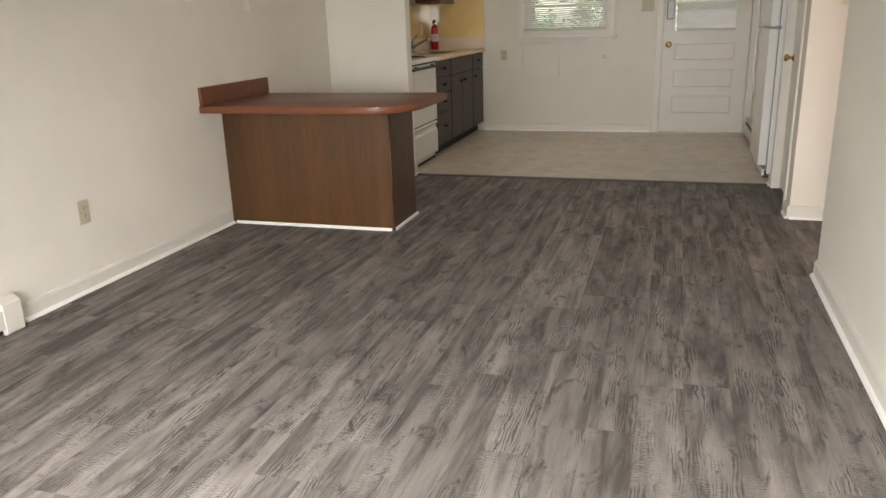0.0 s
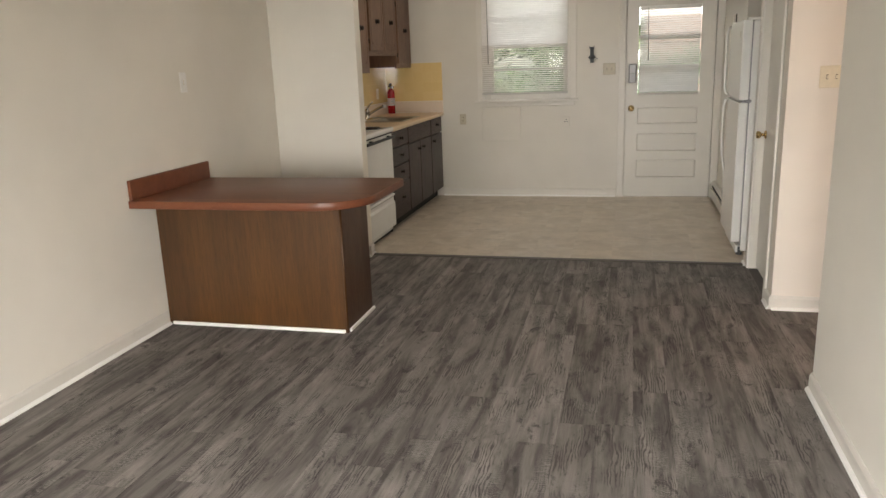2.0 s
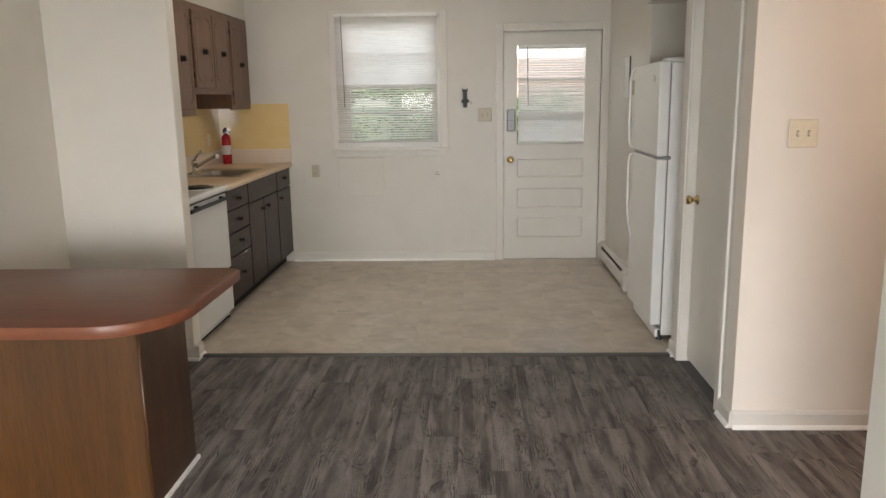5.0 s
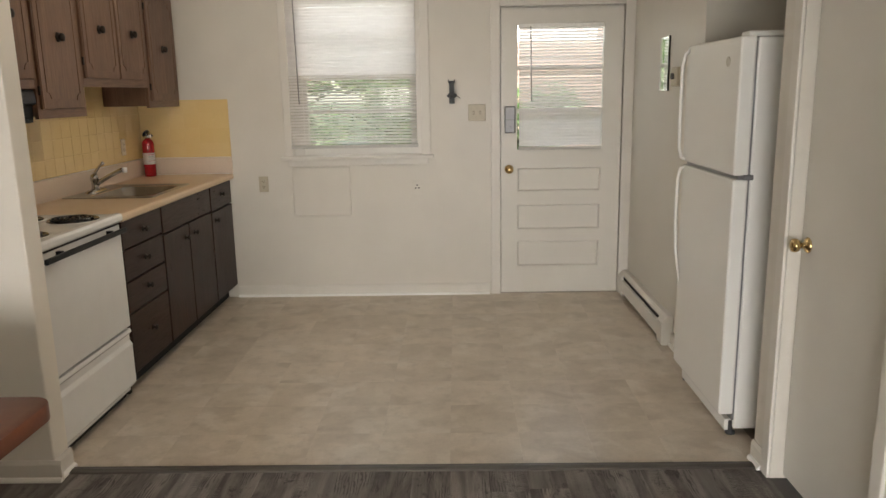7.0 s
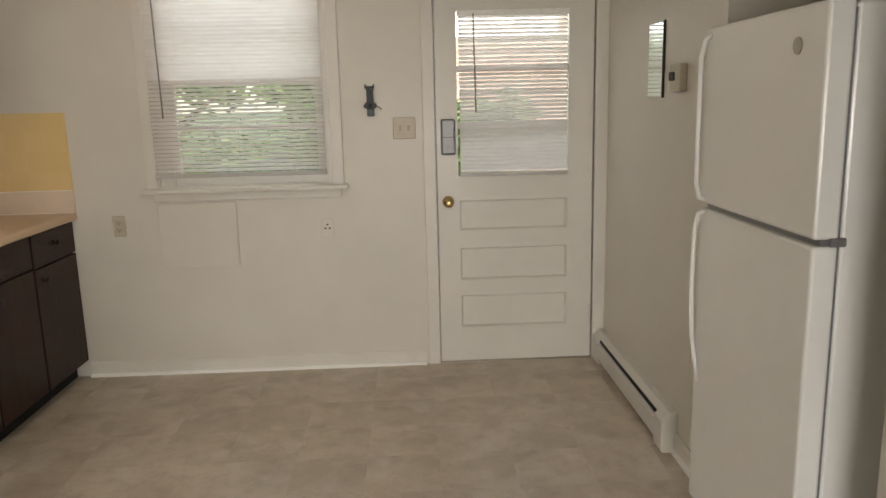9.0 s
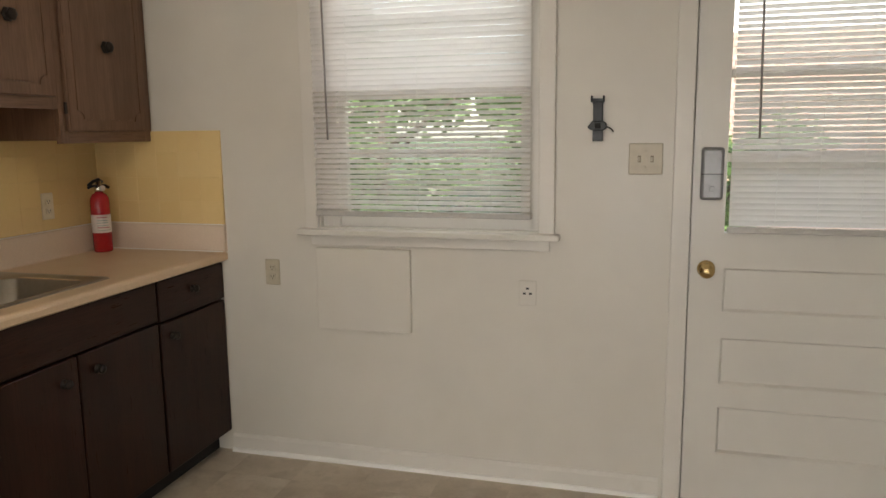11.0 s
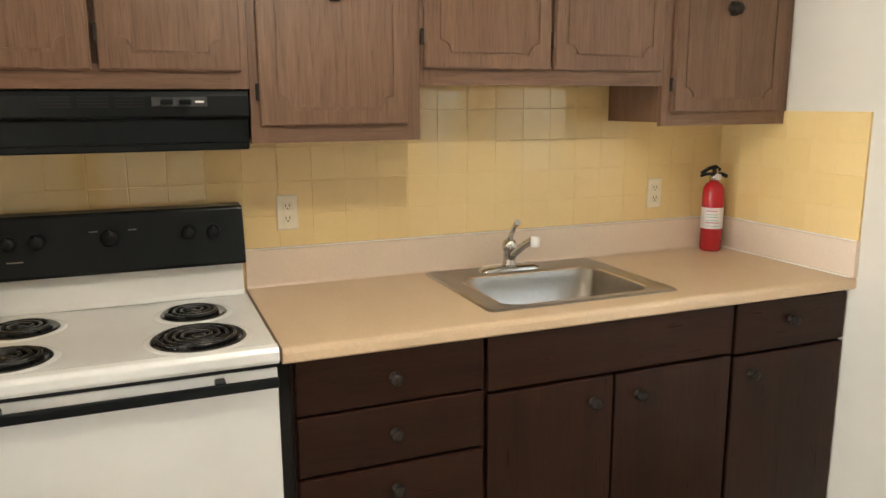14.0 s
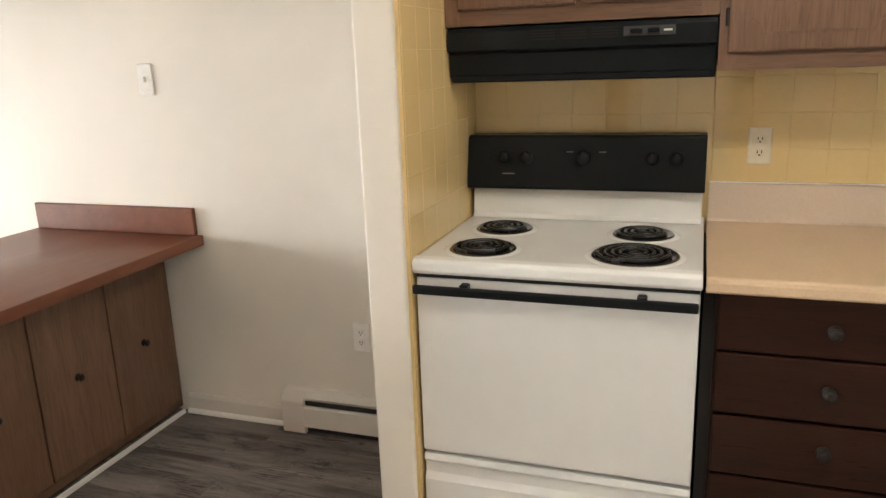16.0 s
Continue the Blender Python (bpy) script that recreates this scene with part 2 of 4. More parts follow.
def tile_material():
    n = Nodes("yellow_glaze")
    v = n.mapped((1, 1, 1))
    info = n.node("ShaderNodeObjectInfo").outputs["Random"]
    c = n.mix(info, (0.77, 0.57, 0.265), (0.79, 0.595, 0.285))
    c = n.mix(n.ramp(n.noise(v, 60.0, 3), (0.4, 0.08), (0.6, 0.0)), c, (0.67, 0.48, 0.2))
    n.bump(n.noise(v, 11.0, 2), 0.06, 0.002)
    n.b.inputs["Specular IOR Level"].default_value = 1.0
    return n.done(c, 0.06)


def slat_material():
    n = Nodes("blind_slat")
    out = n.t.nodes["Material Output"]
    c = n.mix(n.ramp(n.noise(n.mapped((1, 1, 1)), 8.0, 3), (0.3, 0.0), (0.7, 1.0)), (0.87, 0.84, 0.82), (0.93, 0.90, 0.88))
    n.done(c, 0.4)
    tr = n.node("ShaderNodeBsdfTranslucent", Color=c)
    mixer = n.node("ShaderNodeMixShader", Fac=0.62)
    n.t.links.new(n.b.outputs[0], mixer.inputs[1])
    n.t.links.new(tr.outputs[0], mixer.inputs[2])
    n.t.links.new(mixer.outputs[0], out.inputs["Surface"])
    return n.m


def brick_material():
    n = Nodes("red_brick")
    v = n.mapped((1, 1, 1))
    c = n.mix(n.ramp(n.noise(v, 5.0, 5), (0.3, 0.0), (0.7, 1.0)), (0.43, 0.275, 0.22), (0.53, 0.38, 0.32))
    n.bump(n.noise(v, 60.0, 3), 0.4, 0.003)
    return n.done(c, 0.85)


def leaf_material(name, a, b):
    n = Nodes(name)
    isl = n.node("ShaderNodeNewGeometry").outputs["Random Per Island"]
    c = n.mix(isl, a, b)
    out = n.t.nodes["Material Output"]
    n.done(c, 0.5)
    tr = n.node("ShaderNodeBsdfTranslucent", Color=c)
    mixer = n.node("ShaderNodeMixShader", Fac=0.35)
    n.t.links.new(n.b.outputs[0], mixer.inputs[1])
    n.t.links.new(tr.outputs[0], mixer.inputs[2])
    n.t.links.new(mixer.outputs[0], out.inputs["Surface"])
    return n.m


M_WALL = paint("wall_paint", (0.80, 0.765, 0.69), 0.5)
# the same wall white, darkened in colour for the dimmer kitchen light
M_WALL_DIMMED = paint("wall_paint_dimmed", (0.665, 0.632, 0.567), 0.42)
M_HALL = paint("hall_paint", (0.80, 0.74, 0.66), 0.5)
M_TRIM = paint("trim_paint", (0.70, 0.67, 0.615), 0.38, 120.0, 0.06, 0.05, (0.62, 0.58, 0.51))
M_SHOE = paint("shoe_paint", (0.86, 0.85, 0.82), 0.45, 120.0, 0.05, 0.03)
M_DOOR = paint("door_paint", (0.69, 0.665, 0.61), 0.36, 150.0, 0.08, 0.05, (0.66, 0.62, 0.55))
M_CEIL = paint("ceiling_paint", (0.82, 0.80, 0.76), 0.7, 90.0, 0.3)
M_PLANK = plank_material()
M_VINYL = vinyl_material()
M_TILE = tile_material()
M_GROUT = plain("tile_grout", (0.73, 0.54, 0.25), 0.7)
M_BACKING = plain("vinyl_backing", (0.33, 0.29, 0.235), 0.7)
M_SUB = plain("subfloor", (0.10, 0.09, 0.08), 0.8)
M_STRIP = wood("threshold_strip", (0.05, 0.043, 0.036), (0.10, 0.088, 0.075), "x", 0.4)
M_PANEL = wood("walnut_panel", (0.064, 0.026, 0.0056), (0.125, 0.052, 0.012), "z", 0.38, 0.1)
M_LAM = laminate()
M_UPPER = wood("oak_cabinet", (0.138, 0.072, 0.041), (0.218, 0.12, 0.072), "z", 0.42, 0.15)
M_UPPER_H = wood("oak_cabinet_rail", (0.138, 0.072, 0.041), (0.218, 0.12, 0.072), "y", 0.42, 0.15)
M_BASE = wood("dark_stained_wood", (0.021, 0.0074, 0.0042), (0.043, 0.0160, 0.0088), "z", 0.32, 0.15, shine=0.2)
M_BASE_H = wood("dark_stained_drawer", (0.021, 0.0074, 0.0042), (0.043, 0.0160, 0.0088), "y", 0.32, 0.15, shine=0.2)
# near-black that puts the shade of gaps and recesses into the colour
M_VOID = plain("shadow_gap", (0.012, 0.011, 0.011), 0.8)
M_COUNTER = plain("beige_laminate", (0.66, 0.49, 0.325), 0.34, 0.0, 0.06, 160.0)
M_SPLASH = plain("pale_laminate", (0.71, 0.585, 0.475), 0.34, 0.0, 0.05, 160.0)
M_ENAMEL = plain("white_enamel", (0.79, 0.79, 0.775), 0.16, 0.0, 0.02, 12.0, True)
M_FRIDGE = plain("fridge_white", (0.81, 0.80, 0.77), 0.24, 0.0, 0.015, 3.0, True)
M_BLACK = plain("black_enamel", (0.008, 0.010, 0.0115), 0.3, 0.0, 0.1, 30.0, True, Specular_IOR_Level=0.18)
M_COIL = plain("coil_metal", (0.035, 0.035, 0.036), 0.26, 0.5, 0.3, 90.0)
M_PAN = plain("drip_pan", (0.16, 0.16, 0.16), 0.16, 0.85, 0.3, 60.0)
M_STEEL = plain("brushed_steel", (0.40, 0.365, 0.315), 0.3, 1.0, 0.05, 60.0, True)
M_CHROME = plain("chrome", (0.62, 0.61, 0.59), 0.1, 1.0, 0.04)
M_BRASS = plain("brass", (0.62, 0.45, 0.22), 0.24, 1.0, 0.1)
M_BRONZE = plain("dark_bronze", (0.024, 0.018, 0.014), 0.5, 0.15, 0.25, 120.0, Specular_IOR_Level=0.25)
M_IVORY = plain("ivory_plastic", (0.50, 0.445, 0.335), 0.4)
M_CREAM = plain("cream_plastic", (0.77, 0.69, 0.53), 0.35)
M_WHITE = plain("white_plastic", (0.87, 0.86, 0.83), 0.35)
M_SLOT = plain("brown_slot", (0.17, 0.13, 0.08), 0.5)
M_DARK = plain("dark_slot", (0.02, 0.02, 0.02), 0.6)
M_GREY = plain("grey_plastic", (0.22, 0.22, 0.23), 0.35, 0.3)
M_HOODSTRIP = plain("dark_grey_strip", (0.05, 0.052, 0.055), 0.35)
M_RED = plain("red_enamel", (0.43, 0.015, 0.022), 0.25, 0.0, 0.06)
M_LABEL = plain("paper_label", (0.72, 0.66, 0.66), 0.5)
M_INK = plain("label_ink", (0.45, 0.14, 0.17), 0.6)
M_INK2 = plain("label_ink_green", (0.12, 0.30, 0.29), 0.6)
M_SLAT = slat_material()
M_RAIL = plain("grey_rail", (0.52, 0.50, 0.47), 0.4)
M_CORD = plain("grey_wand", (0.30, 0.28, 0.27), 0.4)
M_BRICK = brick_material()
M_MORTAR = plain("mortar", (0.40, 0.37, 0.33), 0.9)
M_GRASS = leaf_material("grass", (0.05, 0.10, 0.025), (0.10, 0.16, 0.05))
M_LEAF = leaf_material("leaves", (0.09, 0.17, 0.045), (0.2, 0.3, 0.11))
M_BARK = wood("bark", (0.07, 0.05, 0.035), (0.16, 0.12, 0.09), "z", 0.9)
M_GROUND = plain("lawn_soil", (0.09, 0.13, 0.05), 0.95, 0.0, 0.4, 3.0)


def glass_material():
    n = Nodes("window_glass")
    n.b.inputs["Transmission Weight"].default_value = 1.0
    n.b.inputs["IOR"].default_value = 1.45
    return n.done((0.97, 0.99, 0.98), 0.01)


M_GLASS = glass_material()
M_MIRROR = plain("mirror_face", (0.86, 0.87, 0.86), 0.03, 1.0, 0.01)


# ---------- large structure ----------
CEIL = 2.50
LW, RW, CW, KW = -2.757, 0.755, 0.77, 0.83          # left wall, right wall, closet wall, kitchen's right wall
BACK, FRONT = 8.70, -0.28
WING0, WING1 = 5.955, 6.066

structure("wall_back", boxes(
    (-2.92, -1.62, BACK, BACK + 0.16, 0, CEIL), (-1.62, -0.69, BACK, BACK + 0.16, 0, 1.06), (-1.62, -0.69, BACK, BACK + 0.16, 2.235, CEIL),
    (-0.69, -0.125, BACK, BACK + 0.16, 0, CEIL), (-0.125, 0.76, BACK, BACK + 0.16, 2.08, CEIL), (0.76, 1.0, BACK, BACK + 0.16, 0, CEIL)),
    M_WALL_DIMMED, "white painted kitchen wall with window and back door")
structure("wall_left", boxes((-2.92, LW, FRONT - 0.15, BACK, 0, CEIL)), M_WALL, "cream white painted long wall beside the peninsula")
structure("wall_wing", box(LW, -2.06, WING0, WING1, 0, CEIL, 0.006, 2), M_WALL, "short cream white wing wall beside the stove")
structure("soffit", boxes((LW, -2.437, WING1, BACK, 2.212, CEIL)), M_WALL_DIMMED, "white soffit above the upper cabinets", "soffit")
structure("wall_right", box(RW, 0.88, FRONT - 0.15, 3.9, 0, CEIL, 0.004), M_WALL, "white painted wall ending at the hall opening")
structure("wall_hall_far", boxes((CW, 3.0, 5.035, 5.16, 0, CEIL)), M_HALL, "hall wall beside the closet with a double light switch")
structure("wall_hall_near", boxes((0.88, 3.0, 3.78, 3.9, 0, CEIL)), M_HALL, "plain hall wall facing the closet wall")
structure("wall_hall_end", boxes((3.0, 3.12, 3.78, 5.16, 0, CEIL)), M_HALL, "plain end wall closing the hall")
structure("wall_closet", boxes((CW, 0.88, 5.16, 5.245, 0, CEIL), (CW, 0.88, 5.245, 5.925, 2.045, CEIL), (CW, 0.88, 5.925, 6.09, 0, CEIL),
                               (0.88, 1.55, 5.98, 6.09, 0, CEIL)), M_WALL_DIMMED, "white painted closet wall beside the refrigerator niche")
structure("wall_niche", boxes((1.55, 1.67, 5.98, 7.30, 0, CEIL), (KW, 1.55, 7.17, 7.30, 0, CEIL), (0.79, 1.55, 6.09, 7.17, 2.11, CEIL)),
          M_WALL_DIMMED, "white painted niche around the refrigerator")
structure("wall_right_kitchen", boxes((KW, 1.0, 7.30, BACK, 0, CEIL)), M_WALL_DIMMED, "glossy white kitchen wall above the baseboard heater")
structure("wall_front", boxes((-2.92, -1.95, FRONT - 0.15, FRONT, 0, CEIL), (0.45, 0.88, FRONT - 0.15, FRONT, 0, CEIL),
                              (-1.95, 0.45, FRONT - 0.15, FRONT, 0, 0.06), (-1.95, 0.45, FRONT - 0.15, FRONT, 2.08, CEIL)),
          M_WALL, "cream white front wall with a wide window")
structure("ceiling", boxes((-2.92, 3.12, FRONT - 0.15, BACK + 0.16, CEIL, CEIL + 0.12)), M_CEIL, "white painted ceiling", "ceiling")
floor_ob = structure("floor", boxes((-2.92, 3.12, FRONT - 0.15, 6.025, -0.12, -0.005), (0.88, 1.67, 6.025, 7.30, -0.12, -0.005)), M_SUB,
                     "grey wood-look plank floor", "floor")
kfloor = structure("kitchen_floor", boxes((-2.92, 1.0, 6.025, BACK, -0.12, -0.003)), M_BACKING, "beige mottled vinyl tile floor", "floor")
structure("threshold", prism([(5.998, 0.0), (6.002, 0.006), (6.025, 0.009), (6.048, 0.007), (6.053, 0.0)], "x", -2.06, CW), M_STRIP,
          "dark metal strip between plank and vinyl floor", "threshold")


def baseboard(rows, label):
    """Each row: axis it runs along, from, to, wall plane, side it faces."""
    for axis, a, b, wall, side in rows:
        s = 1 if side > 0 else -1
        prof = [(wall, 0.0), (wall + s * 0.013, 0.0), (wall + s * 0.013, 0.07), (wall + s * 0.006, 0.085), (wall, 0.085)]
        shoe = [(wall + s * 0.013, 0.0), (wall + s * 0.027, 0.0), (wall + s * 0.026, 0.008), (wall + s * 0.021, 0.015), (wall + s * 0.013, 0.018)]
        ob = structure("baseboard", prism(prof, axis, a, b), M_TRIM, label, "baseboard")
        part("shoe_moulding", prism(shoe, axis, a, b), M_SHOE, ob)


baseboard([("y", FRONT, 0.2, LW, 1), ("y", 2.51, 4.27, LW, 1), ("y", 4.735, 5.205, LW, 1),
           ("y", FRONT, 3.9, RW, -1), ("x", RW, 0.95, 3.9, 1), ("x", -2.06, -2.03, WING0, -1), ("x", LW + 0.09, -2.06, WING0, -1),
           ("y", WING0, 6.07, -2.06, 1),
           ("x", CW, 3.0, 5.035, -1), ("y", 5.03, 5.19, CW, -1), ("y", 5.985, 6.09, CW, -1),
           ("x", -2.1, -0.2, BACK, -1), ("y", 7.17, 7.48, KW, -1)], "white painted baseboard with shoe moulding")


def casing(name, rows, label):
    bm = bmesh.new()
    for r in rows:
        box(*r, bevel=0.004, seg=2, bm=bm)
    return structure(name, bm, M_TRIM, label, "trim")


# closet door
casing("closet_trim", [(CW - 0.014, CW, 5.19, 5.25, 0, 2.10), (CW - 0.014, CW, 5.925, 5.985, 0, 2.10), (CW - 0.014, CW, 5.25, 5.925, 2.04, 2.10)],
       "white painted closet door casing")
closet = tagged(thing("door_2", (0.78, 5.52, 0), "white flush closet door, closed, with brass knob", "door"), kind="structure")
part("slab", box(0.817, 0.852, 5.249, 5.921, 0.018, 2.04, 0.003), M_DOOR, closet)
knob = part("door_knob", turned([(0.033, 0.0), (0.034, 0.004), (0.026, 0.012), (0.012, 0.016), (0.012, 0.032), (0.026, 0.042), (0.03, 0.054), (0.026, 0.066), (0.008, 0.07)],
                                (0, 0, 0), "x"), M_BRASS, closet, "polished brass knob")
for v in knob.data.vertices:
    v.co = Vector((0.817 - v.co.x * 0.9, 5.868 + v.co.y * 0.85, 0.94 + v.co.z * 0.85))
knob.data.flip_normals()
part("hinge", box(0.808, 0.818, 5.248, 5.262, 1.74, 1.83, 0.002), M_DOOR, closet)

# back door
casing("door_trim", [(-0.185, -0.118, BACK - 0.018, BACK, 0, 2.145), (0.758, KW, BACK - 0.018, BACK, 0, 2.145), (-0.118, 0.758, BACK - 0.018, BACK, 2.075, 2.145)],
       "white painted back door casing")
door = tagged(thing("door_1", (0.32, BACK + 0.03, 0), "white panelled back door, closed, with a half window and blind", "door"), kind="structure")
DX0, DX1, DY0, DY1 = -0.1135, 0.752, BACK + 0.004, BACK + 0.048
GX0, GX1, GZ0, GZ1 = 0.005, 0.615, 1.075, 1.95
rails = [(DX0, GX0, 0.008, 2.062), (GX1, DX1, 0.008, 2.062), (GX0, GX1, 1.95, 2.062), (GX0, GX1, 0.945, 1.075),
         (GX0, GX1, 0.675, 0.77), (GX0, GX1, 0.40, 0.485), (GX0, GX1, 0.008, 0.205)]
bm = bmesh.new()
for x0, x1, z0, z1 in rails:
    box(x0, x1, DY0, DY1, z0, z1, bm=bm)
part("door_frame", bm, M_DOOR, door)
for z0, z1 in ((0.77, 0.945), (0.485, 0.675), (0.205, 0.40)):
    bm = bmesh.new()
    rings = [[bm.verts.new((x, y, z)) for x, z in ((GX0 + k, z0 + k), (GX1 - k, z0 + k), (GX1 - k, z1 - k), (GX0 + k, z1 - k))]
             for k, y in ((0.0, DY1 - 0.01), (0.0, DY0 + 0.001), (0.004, DY0 + 0.001), (0.013, DY0 + 0.015))]
    for lo, hi in zip(rings, rings[1:]):
        for e in range(4):
            bm.faces.new((lo[e], lo[(e + 1) % 4], hi[(e + 1) % 4], hi[e]))
    bm.faces.new(rings[-1])
    bm.faces.new(rings[0])
    bmesh.ops.recalc_face_normals(bm, faces=bm.faces)
    part("door_panel", bm, M_DOOR, door)
for z in (1.352, 1.655):
    part("muntin", box(GX0, GX1, DY0 + 0.008, DY1 - 0.008, z - 0.016, z + 0.016, 0.004), M_DOOR, door)
for z0, z1 in ((1.075, 1.336), (1.368, 1.639), (1.671, 1.95)):
    pane = part("pane", box(GX0, GX1, BACK + 0.028, BACK + 0.031, z0, z1), M_GLASS, door, "clear glass pane")
    pane.visible_shadow = False
k = part("door_knob", turned([(0.032, 0.0), (0.033, 0.004), (0.025, 0.012), (0.012, 0.016), (0.012, 0.03), (0.025, 0.04), (0.029, 0.052), (0.025, 0.062), (0.008, 0.066)],
                             (0, 0, 0), "y"), M_BRASS, door, "polished brass knob")
for v in k.data.vertices:
    v.co = Vector((-0.054 + v.co.x, DY0 - v.co.y, 0.937 + v.co.z))
k.data.flip_normals()
lock = part("keypad_lock", box(-0.088, -0.008, DY0 - 0.032, DY0, 1.197, 1.391, 0.012, 3), M_GREY, door, "grey electronic deadbolt")
part("thumb_turn", box(-0.056, -0.040, DY0 - 0.036, DY0 - 0.032, 1.228, 1.25, 0.0015), M_GREY, lock)
part("cover_seam", box(-0.086, -0.010, DY0 - 0.0335, DY0 - 0.031, 1.292, 1.295), M_DARK, lock)
for z in (1.84, 0.98, 0.27):
    part("hinge", box(0.738, 0.752, DY0 - 0.008, DY0 + 0.002, z - 0.05, z + 0.05, 0.003), M_TRIM, door)
structure("door_jamb", boxes((-0.125, -0.10, BACK + 0.05, BACK + 0.16, 0, 2.08), (0.733, 0.76, BACK + 0.05, BACK + 0.16, 0, 2.08), (-0.10, 0.733, BACK + 0.05, BACK + 0.16, 2.05, 2.08)),
          M_TRIM, "white painted back door jamb", "trim")
# out of view, added to keep direct sun off the living room floor
structure("front_eave", boxes((-4.0, 2.4, -3.1, FRONT - 0.15, 2.5, 2.62)), M_TRIM, "unseen slab added over the front opening to block the sun", "eave")
structure("door_sill", box(-0.118, 0.758, BACK - 0.004, BACK + 0.16, -0.01, 0.007, 0.002), M_STEEL, "worn metal door sill", "sill")


def slat_mesh(name, length, tilt, width=0.025):
    rows = []
    for i in range(5):
        u = (i / 4 - 0.5) * width
        h = 0.0022 * (1 - (2 * i / 4 - 1) ** 2)
        c, s = math.cos(tilt), math.sin(tilt)
        rows.append((u * c - h * s, u * s + h * c))
    verts = [(x, y, z) for x in (-length / 2, length / 2) for y, z in rows]
    faces = [(i, i + 1, i + 6, i + 5) for i in range(4)]
    me = bpy.data.meshes.new(name)
    me.from_pydata(verts, [], faces)
    me.materials.append(M_SLAT)
    return me


def blind(loc, x0, x1, y, z0, z1, label, tilts, wand_x, wand_z):
    """tilts(z) gives the tilt of a slat in degrees."""
    ob = thing("window_blind", loc, label, "blind")
    part("headrail", box(x0, x1, y - 0.02, y + 0.016, z1 - 0.03, z1, 0.003), M_WHITE, ob)
    part("bottom_rail", box(x0, x1, y - 0.014, y + 0.012, z0 - 0.006, z0 + 0.018, 0.004), M_RAIL, ob, "pale grey bottom rail")
    made = {}
    z = z0 + 0.032
    rnd = random.Random(5)
    while z < z1 - 0.035:
        t = tilts(z)
        if t not in made:
            made[t] = slat_mesh("slat", x1 - x0 - 0.01, radians(t))
        piece("slat", made[t], ((x0 + x1) / 2, y, z + rnd.uniform(-0.0006, 0.0006)), ob, (radians(rnd.uniform(-1.2, 1.2)), radians(rnd.uniform(-0.05, 0.05)), 0))
        z += 0.0212
    for x in (x0 + 0.16, (x0 + x1) / 2, x1 - 0.16):
        part("ladder_cord", boxes((x - 0.0008, x + 0.0008, y - 0.0135, y - 0.0125, z0 + 0.01, z1 - 0.03)), M_WHITE, ob)
    part("tilt_wand", tube([(wand_x, y - 0.028, z1 - 0.02), (wand_x + 0.004, y - 0.03, (z1 + wand_z) / 2), (wand_x + 0.009, y - 0.027, wand_z)], 0.0042, 8), M_CORD, ob, "clear grey tilt wand")
    return ob


# kitchen window
window = tagged(thing("window_1", (-1.155, BACK, 1.05), "white double-hung kitchen window with painted trim", "window"), kind="structure")
for r in ((-1.685, -1.628, 1.055, 2.28), (-0.685, -0.622, 1.055, 2.28), (-1.628, -0.685, 2.225, 2.28)):
    part("window_frame", box(r[0], r[1], BACK - 0.018, BACK, r[2], r[3], 0.004, 2), M_TRIM, window)
part("window_sill", box(-1.715, -0.60, BACK - 0.05, BACK + 0.06, 1.03, 1.055, 0.005, 2), M_TRIM, window)
part("apron", box(-1.665, -0.64, BACK - 0.014, BACK, 0.985, 1.03, 0.003), M_TRIM, window)
part("jamb", boxes((-1.628, -1.545, BACK + 0.03, BACK + 0.15, 1.055, 2.235), (-0.735, -0.685, BACK + 0.03, BACK + 0.15, 1.055, 2.235), (-1.545, -0.735, BACK + 0.03, BACK + 0.15, 2.19, 2.235)), M_TRIM, window)
part("lower_sash", boxes((-1.545, -0.735, BACK + 0.05, BACK + 0.085, 1.06, 1.115), (-1.545, -0.735, BACK + 0.05, BACK + 0.085, 1.60, 1.64),
                         (-1.545, -0.735, BACK + 0.055, BACK + 0.08, 1.358, 1.378), (-1.545, -1.515, BACK + 0.05, BACK + 0.085, 1.115, 1.60), (-0.765, -0.735, BACK + 0.05, BACK + 0.085, 1.115, 1.60)), M_TRIM, window)
part("upper_sash", boxes((-1.545, -0.735, BACK + 0.09, BACK + 0.125, 2.14, 2.19), (-1.545, -0.735, BACK + 0.095, BACK + 0.12, 1.90, 1.92),
                         (-1.545, -1.515, BACK + 0.09, BACK + 0.125, 1.64, 2.14), (-0.765, -0.735, BACK + 0.09, BACK + 0.125, 1.64, 2.14)), M_TRIM, window)
for z0, z1, y in ((1.115, 1.358, 0.066), (1.378, 1.60, 0.066), (1.64, 1.90, 0.106), (1.92, 2.14, 0.106)):
    p = part("pane", box(-1.515, -0.765, BACK + y, BACK + y + 0.003, z0, z1), M_GLASS, window, "clear glass pane")
    p.visible_shadow = False
blind((-1.175, BACK, 2.25), -1.632, -0.712, BACK - 0.018, 1.118, 2.25, "white aluminium mini blind lowered over the kitchen window",
      lambda z: 64 if z > 1.62 else 36, -1.565, 1.43)
blind((0.31, BACK, 1.95), 0.012, 0.61, DY0 - 0.016, 1.082, 1.955, "white aluminium mini blind on the back door",
      lambda z: 62 if z < 1.36 else 46, 0.095, 1.42)
